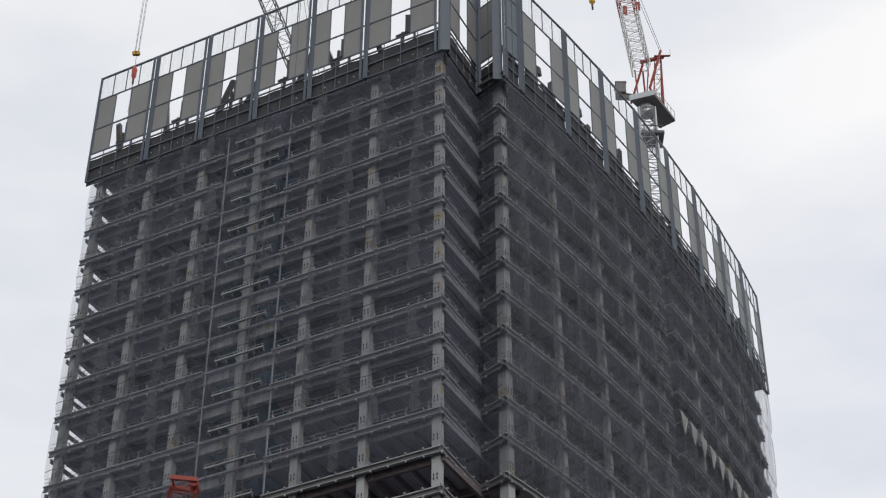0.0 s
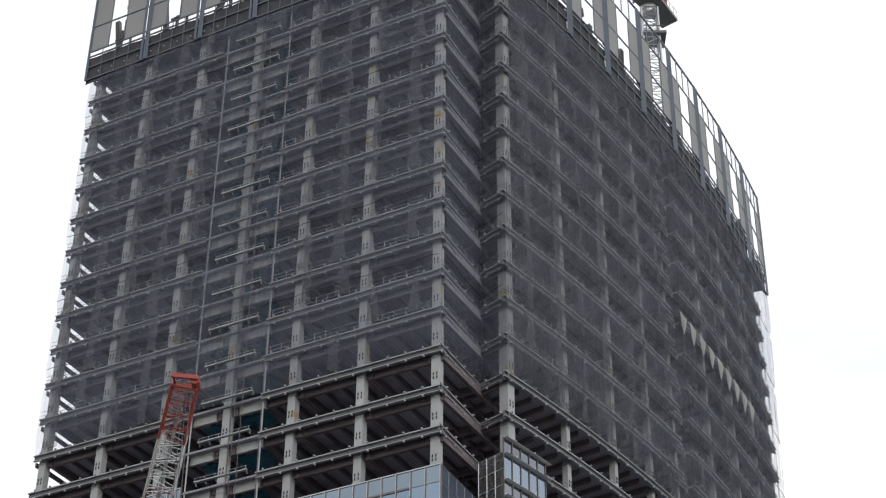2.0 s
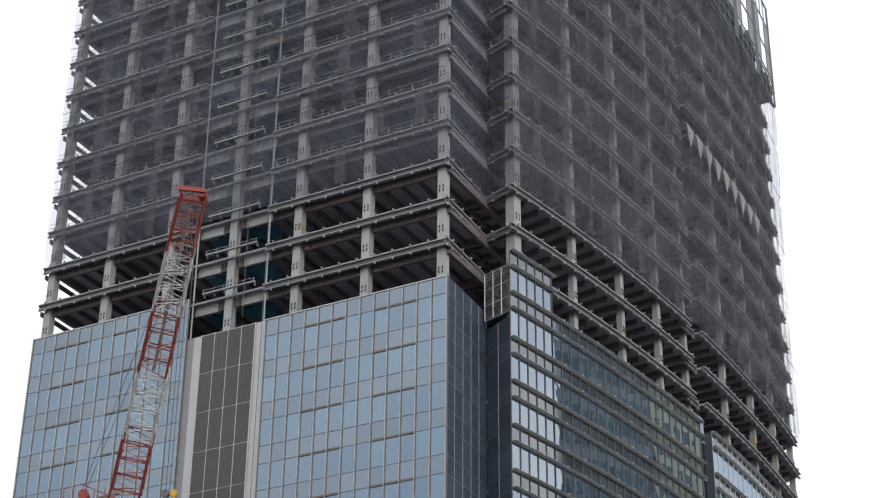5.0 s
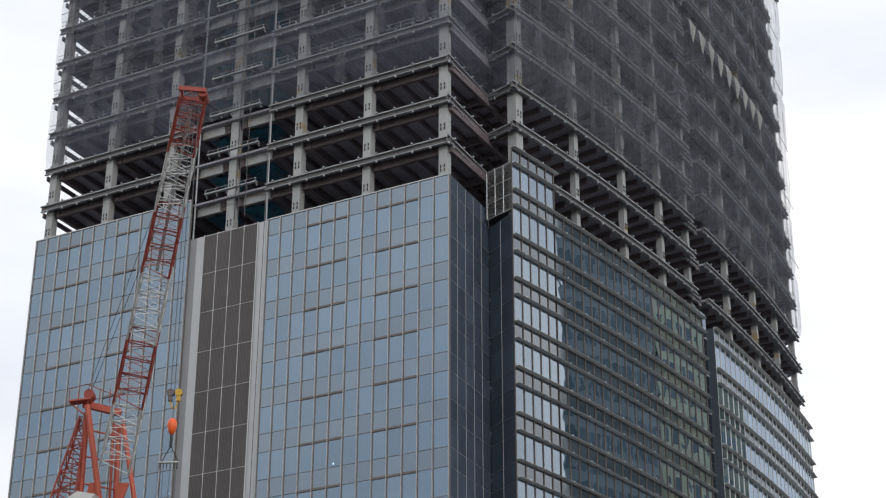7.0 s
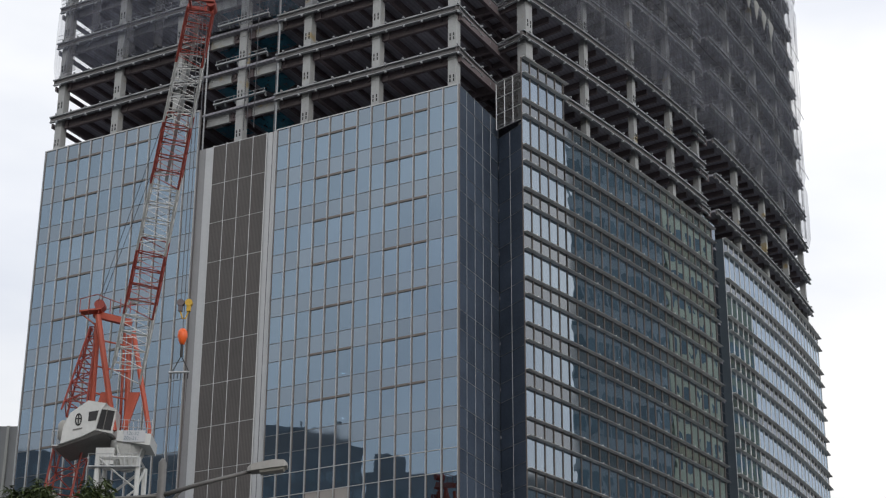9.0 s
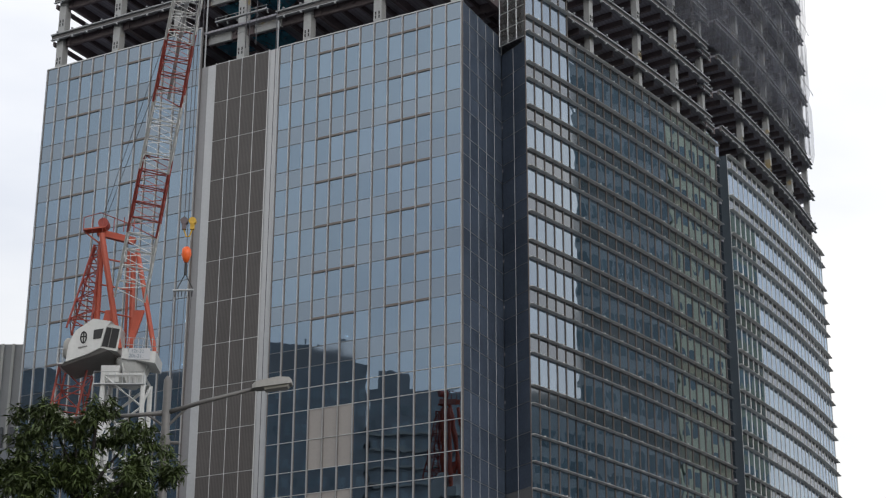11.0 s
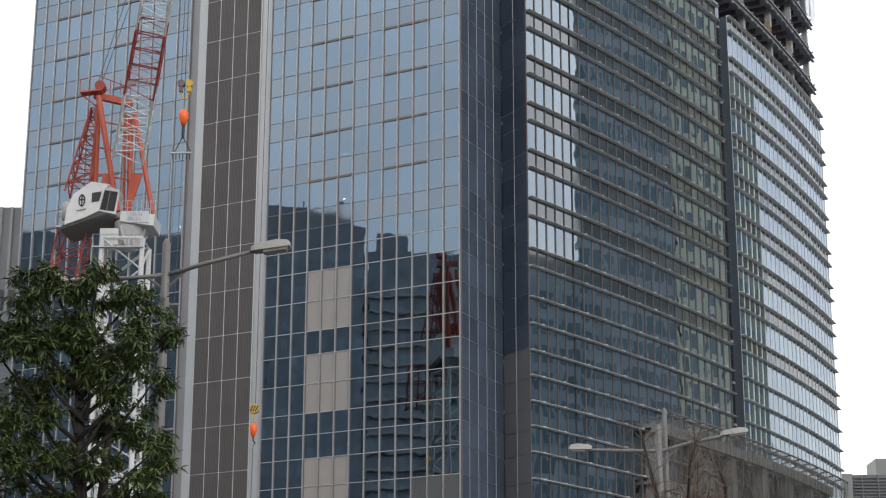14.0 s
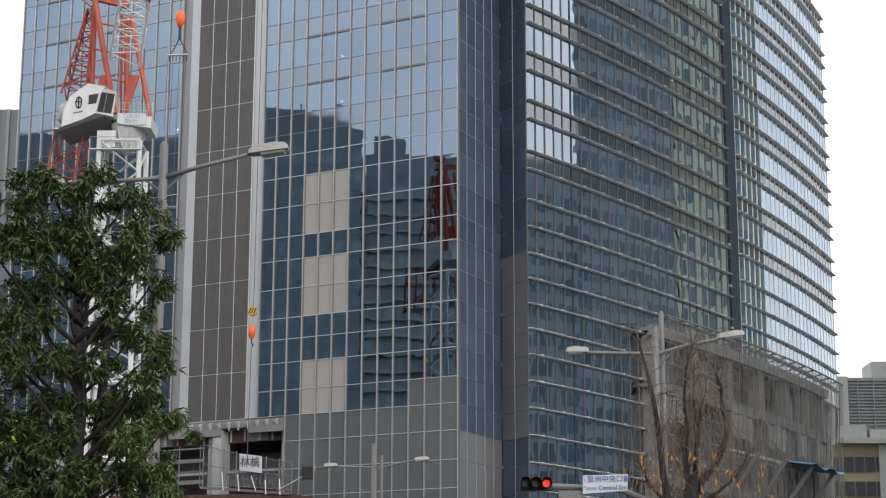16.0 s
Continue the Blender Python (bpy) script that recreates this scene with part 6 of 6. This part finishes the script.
for x, z, r in boughs + low_boughs:
    c = Vector((x, TY + rnd.normal(0, 0.3), z))
    clumps.append((c, r))
    for _ in range(3 if z > 5.3 else 5):
        clumps.append((c + Vector((rnd.normal(0, r * 0.75), rnd.normal(0, 0.3), rnd.normal(-0.04, r * 0.7))), r * 0.62))
    fork = max(2.6, z - 0.7 - 0.5 * abs(x - TX))
    part("limb", Shape().tube([(TX + 0.06 * math.sin(7 * x), TY, fork), (TX + (x - TX) * 0.45 + 0.05 * math.sin(9 * z), TY + (c.y - TY) * 0.5, fork + (z - fork) * 0.35), (TX + (x - TX) * 0.8, c.y, fork + (z - fork) * 0.75), c], [0.036, 0.026, 0.016, 0.006], 7), M_BARK, tree, "dark crooked limb", smooth=True)
tips = []
for c, r in clumps:
    k = int(40 * (r / 0.22) ** 2) + 4
    dirs = rnd.normal(size=(k, 3))
    dirs /= np.linalg.norm(dirs, axis=1)[:, None]
    tips.append(np.array(c)[None] + dirs * (r * rnd.uniform(0.2, 1.3, k))[:, None] * np.array([1, 1, 0.85]))
tips = np.concatenate(tips)
cents = np.repeat(tips, 8, axis=0) + rnd.normal(size=(len(tips) * 8, 3)) * 0.014
part("crown", leaf_mesh(cents, rnd.uniform(0.09, 0.165, len(cents)), M_LEAF, "crown", rnd, 0.5, 0.21), None, tree, "dark green drooping leaves in whorls", kind="stuff")
young = np.array([-6.45, 24.2, 4.55]) + rnd.normal(size=(90, 3)) * np.array([0.2, 0.15, 0.2])
part("young_sprig", leaf_mesh(young, rnd.uniform(0.07, 0.11, 90), M_LEAF_YOUNG, "young_sprig", rnd, 0.2, 0.5), None, tree, "bright yellow-green young leaves", kind="stuff")

willow = thing("bare_tree", "bare drooping willow still holding its last golden leaves", "tree")
WY = 41.0
part("trunk", Shape().tube([(5.1, WY, 0), (5.12, WY, 2.5), (5.05, WY, 4.2), (5.2, WY, 5.3), (5.3, WY, 5.9)], [0.24, 0.21, 0.2, 0.18, 0.1], 10), M_BARK, willow, "dark gnarled trunk", smooth=True)
stems = [
    ([(5.0, 4.3), (4.75, 5.2), (4.62, 5.9), (4.54, 6.8), (4.46, 7.5), (4.3, 8.2), (4.14, 9.0)], 0.13),
    ([(5.2, 5.1), (5.5, 5.8), (5.84, 6.2), (6.08, 6.8), (6.02, 7.4), (5.98, 7.9), (5.8, 8.5)], 0.12),
    ([(5.2, 5.3), (5.1, 6.2), (5.18, 6.9), (5.1, 7.5), (5.17, 8.3), (5.35, 8.9)], 0.085),
    ([(5.25, 5.4), (5.36, 6.2), (5.42, 6.9), (5.5, 7.5)], 0.1),
    ([(5.15, 5.5), (5.16, 6.3), (4.92, 7.0)], 0.09),
    ([(5.3, 5.6), (5.36, 6.8), (5.3, 7.6), (5.36, 8.4)], 0.06),
    ([(5.3, 5.2), (5.8, 5.5), (6.3, 5.9), (6.6, 6.5)], 0.07),
    ([(4.75, 5.2), (4.3, 5.7), (4.0, 6.4)], 0.06),
]
gold = []
for i, (line, r) in enumerate(stems):
    n = len(line)
    pts = [Vector((x + rnd.normal(0, 0.015), WY + 0.25 * math.sin(i * 2.1) * k / n, z)) for k, (x, z) in enumerate(line)]
    part("stem", Shape().tube(pts, [0.8 * r * (1 - 0.75 * k / (n - 1)) for k in range(n)], 8), M_BARK, willow, "gnarled dark stem", smooth=True)
    twigs = Shape()
    for t in range(30 if r < 0.08 else 58):
        f = (0.3 + 0.7 * rnd.random() ** 0.8) * (n - 1.001)
        b = pts[int(f)].lerp(pts[int(f) + 1], f % 1)
        sx, sy = rnd.normal(0, 0.5), rnd.normal(0, 0.42)
        rise, drop = rnd.uniform(0.05, 0.45), rnd.uniform(0.5, 1.9)
        jog = lambda g: Vector((rnd.normal(0, g), rnd.normal(0, g), rnd.normal(0, g)))
        tw = [b, b + Vector((sx * 0.3, sy * 0.3, rise * 0.8)) + jog(0.03), b + Vector((sx * 0.65, sy * 0.65, rise)) + jog(0.03), b + Vector((sx * 0.95, sy * 0.95, rise - 0.25 * drop)) + jog(0.03),
              b + Vector((sx * 1.15, sy * 1.15, rise - 0.6 * drop)) + jog(0.03), b + Vector((sx * 1.25, sy * 1.25, rise - drop)) + jog(0.04)]
        twigs.tube(tw, [0.011, 0.009, 0.007, 0.005, 0.004, 0.003], 3)
        if tw[4].z < 6.4 and rnd.random() < 0.5:
            gold.append(np.array(tw[4]))
    part("twig_spray", twigs, M_TWIG, willow, kind="stuff")
base = np.array(gold)
golds = np.concatenate([base + rnd.normal(size=base.shape) * np.array([0.05, 0.05, 0.13]) for _ in range(3)])
part("last_leaves", leaf_mesh(golds, rnd.uniform(0.09, 0.18, len(golds)), M_LEAF_GOLD, "last_leaves", rnd, 1.2, 0.32), None, willow, "golden leaves", kind="stuff")


# ---- neighbouring buildings, seen beside the tower or mirrored in its glass ----
def block(name, label, plan, height, wall_mat, floor_h, bay, glass_mat, z0=0.0, frame_w=0.35):
    """A building with storeys of windows set into every wall."""
    b = thing(name, label, "building")
    n = len(plan)
    part("wall", Shape().add([(x, y, z0) for x, y in plan] + [(x, y, height) for x, y in plan], [tuple(range(n - 1, -1, -1)), tuple(range(n, 2 * n))] + [(i, (i + 1) % n, (i + 1) % n + n, i + n) for i in range(n)]), wall_mat, b)
    wins = Shape()
    for i in range(n):
        p, q = Vector(plan[i]), Vector(plan[(i + 1) % n])
        d = (q - p)
        ln = d.length
        d.normalize()
        out = Vector((d.y, -d.x)) * 0.06
        k = max(1, int(ln / bay))
        for f in range(int((height - z0 - 3) / floor_h)):
            za, zb = z0 + 2.2 + f * floor_h, z0 + 2.2 + f * floor_h + floor_h * 0.6
            for j in range(k):
                a, c = p + d * (ln * (j + frame_w / 2) / k), p + d * (ln * (j + 1 - frame_w / 2) / k)
                wins.hexa([(a.x - out.x, a.y - out.y, za), (c.x - out.x, c.y - out.y, za), (c.x - out.x, c.y - out.y, zb), (a.x - out.x, a.y - out.y, zb)],
                          [(a.x + out.x, a.y + out.y, za), (c.x + out.x, c.y + out.y, za), (c.x + out.x, c.y + out.y, zb), (a.x + out.x, a.y + out.y, zb)])
    part("window_grid", wins, glass_mat, b, kind="stuff")
    return b


M_WALL_DARK = material("dark_stone_wall", (0.27, 0.29, 0.315), 0.6, vary=0.2)
M_WALL_BLUE = material("blue_grey_cladding", (0.42, 0.51, 0.57), 0.4, vary=0.25)
M_WALL_GREY = material("grey_panel_wall", (0.26, 0.265, 0.27), 0.7, vary=0.12, streak=0.4)
M_WALL_GREEN = material("pale_green_wall", (0.80, 0.86, 0.68), 0.6, vary=0.2)
M_WALL_MOSS = material("grey_green_wall", (0.36, 0.43, 0.35), 0.6, vary=0.2)
M_WALL_BEIGE = material("ochre_tile_wall", (0.34, 0.29, 0.18), 0.7, vary=0.12)
M_WALL_PALE = material("pale_concrete_wall", (0.39, 0.395, 0.375), 0.8, vary=0.15, streak=0.5)
M_WIN_DARK = material("dark_window", (0.03, 0.035, 0.045), 0.15, vary=0.3, island=0.6)
M_WIN_BLUE = material("blue_window", (0.21, 0.31, 0.37), 0.15, vary=0.3, island=0.5)
M_WIN_PALE = material("pale_window", (0.31, 0.36, 0.39), 0.2, vary=0.4, island=0.5)
station = block("station_building", "dark station tower with rows of windows and stepped roof", [(-136.4, 76.6), (-147, 96), (-173, 81), (-162, 62)], 92.2, M_WALL_DARK, 3.1, 1.5, M_WIN_PALE)
for x0, y0, x1, y1, z0, z1 in ((-137.6, 78.4, -146.8, 95.2, 92.2, 93.6), (-138.8, 80.6, -146.2, 94.0, 93.6, 94.7), (-141.0, 84.6, -145.0, 92.0, 94.7, 95.6)):
    part("roof_tier", Shape().hexa([(x0, y0, z0), (x1, y1, z0), (x1 - 14, y1 - 8, z0), (x0 - 14, y0 - 8, z0)], [(x0, y0, z1), (x1, y1, z1), (x1 - 14, y1 - 8, z1), (x0 - 14, y0 - 8, z1)]), M_WALL_DARK, station)
for k in range(9):
    part("roof_mast", Shape().beam((-137.6 - 1.05 * k, 78.4 + 1.9 * k, 92.2), (-137.6 - 1.05 * k, 78.4 + 1.9 * k, 95.4 + 1.2 * (k % 3 == 1)), 0.25), M_WALL_DARK, station)
wing = block("station_building", "grey stepped block with pale balconies beside the station tower", [(-124, 57), (-136.2, 76.2), (-162, 61.6), (-150, 42)], 87.6, M_WALL_DARK, 3.0, 1.7, M_WIN_PALE, frame_w=0.4)
part("penthouse", Shape().hexa([(-132.6, 70.6, 87.6), (-135.4, 75.0, 87.6), (-146, 69, 87.6), (-143, 64, 87.6)], [(-132.6, 70.6, 90.4), (-135.4, 75.0, 91.2), (-146, 69, 91.2), (-143, 64, 90.4)]), M_WALL_DARK, wing)
for f in range(26):
    part("balcony", Shape().beam((-123.7, 57.2, 5 + 3.0 * f), (-135.9, 76.4, 5 + 3.0 * f), 0.5, 0.45), M_WALL_PALE, wing)
block("station_building", "dark lower block of the station", [(-147.2, 96.3), (-176, 150), (-202, 136), (-173, 81)], 90.0, M_WALL_DARK, 3.1, 1.8, M_WIN_PALE)
# Added block behind the eye, neither in view nor mirrored in the glass.
block("unseen_block", "unseen grey block with small windows, added behind the eye", [(-86, -40), (-20, -70), (-10, -40), (-72, 0)], 64, M_WALL_GREY, 3.4, 3.2, M_WIN_DARK)
block("office_block", "dark glass office tower across the street", [(106, 188), (150, 203), (152, 226), (108.5, 220)], 136, M_WALL_BLUE, 4.2, 1.6, M_WIN_BLUE, frame_w=0.3)
block("office_block", "dark lower office block across the street", [(103, 150), (145, 145), (150, 200), (106.2, 190)], 74, M_WALL_BLUE, 4.0, 1.8, M_WIN_BLUE)
block("office_block", "pale green office block across the street", [(108.6, 220.3), (152, 228), (153, 248), (109.3, 243)], 128, M_WALL_GREEN, 3.9, 3.4, M_WIN_BLUE, frame_w=0.5)
block("office_block", "grey-green lower wing across the street", [(109.3, 243.2), (153, 248.2), (153, 266), (110, 259)], 114, M_WALL_MOSS, 3.9, 2.2, M_WIN_BLUE, frame_w=0.4)
block("office_block", "grey lower block further along the street", [(120, 250), (165, 246), (170, 320), (135, 330)], 34, M_WALL_PALE, 3.8, 2.6, M_WIN_DARK)

far_left = thing("office_block", "grey panelled block beyond the tower", "building")
part("wall", Shape().box(-110, 262, 0, -64.8, 300, 84), M_WALL_GREY, far_left)
for k in range(9):
    part("pilaster", Shape().box(-66.3 - 1.6 * k, 261.7, 0, -65.9 - 1.6 * k, 262.2, 84), M_WALL_PALE, far_left)
for z in (50, 58, 66):
    for x in (-66.0, -69.2, -72.4):
        part("window", Shape().box(x - 1.2, 261.6, z, x + 1.0, 262.3, z + 5), M_WIN_DARK, far_left)
low_left = thing("low_building", "dark grey lower block beside the tower", "building")
part("wall", Shape().box(-75, 215, 0, -52, 240, 56), M_WALL_DARK, low_left)
part("window_band", Shape().box(-74, 214.8, 44, -53, 215.3, 47), M_WIN_DARK, low_left)

far_right = thing("office_block", "grey louvred office block with ochre banded floors", "building")
part("upper_wall", Shape().box(71.2, 340, 43, 120, 380, 55.6), M_WALL_GREY, far_right)
for k in range(15):
    part("louvre", Shape().box(73.4, 339.6, 46.5 + 0.6 * k, 120, 340.1, 46.75 + 0.6 * k), M_WALL_GREY, far_right)
for k in range(8):
    part("pilaster", Shape().box(75.0 + 3.0 * k, 339.4, 43, 75.2 + 3.0 * k, 340, 55.5), M_WALL_GREY, far_right)
part("corner_pier", Shape().box(71.2, 339.2, 36, 73.2, 342, 55.7), M_WALL_PALE, far_right)
part("plant_box", Shape().box(78.4, 342, 55, 83, 350, 59), M_WALL_PALE, far_right)
part("terrace", Shape().box(68, 326, 41.5, 120, 340, 42.5), M_WALL_PALE, far_right)
for x0, x1, z1 in ((69.8, 74.0, 45.2), (74.6, 79.0, 44.4), (80, 86, 45.4)):
    part("rooftop_unit", Shape().box(x0, 329, 42.5, x1, 334, z1), M_WALL_PALE, far_right)
part("lower_wall", Shape().box(67, 328, 0, 120, 340, 41.5), M_WALL_BEIGE, far_right)
for f in range(8):
    for k in range(12):
        part("window", Shape().box(67.6 + 1.9 * k, 327.7, 36.6 - 4.4 * f, 69.2 + 1.9 * k, 328.3, 39.2 - 4.4 * f), M_WIN_DARK, far_right)
for k in range(4):
    part("pier", Shape().box(75.6 + 9 * k, 327.2, 0, 76.8 + 9 * k, 328.1, 41.4), M_WALL_PALE, far_right)
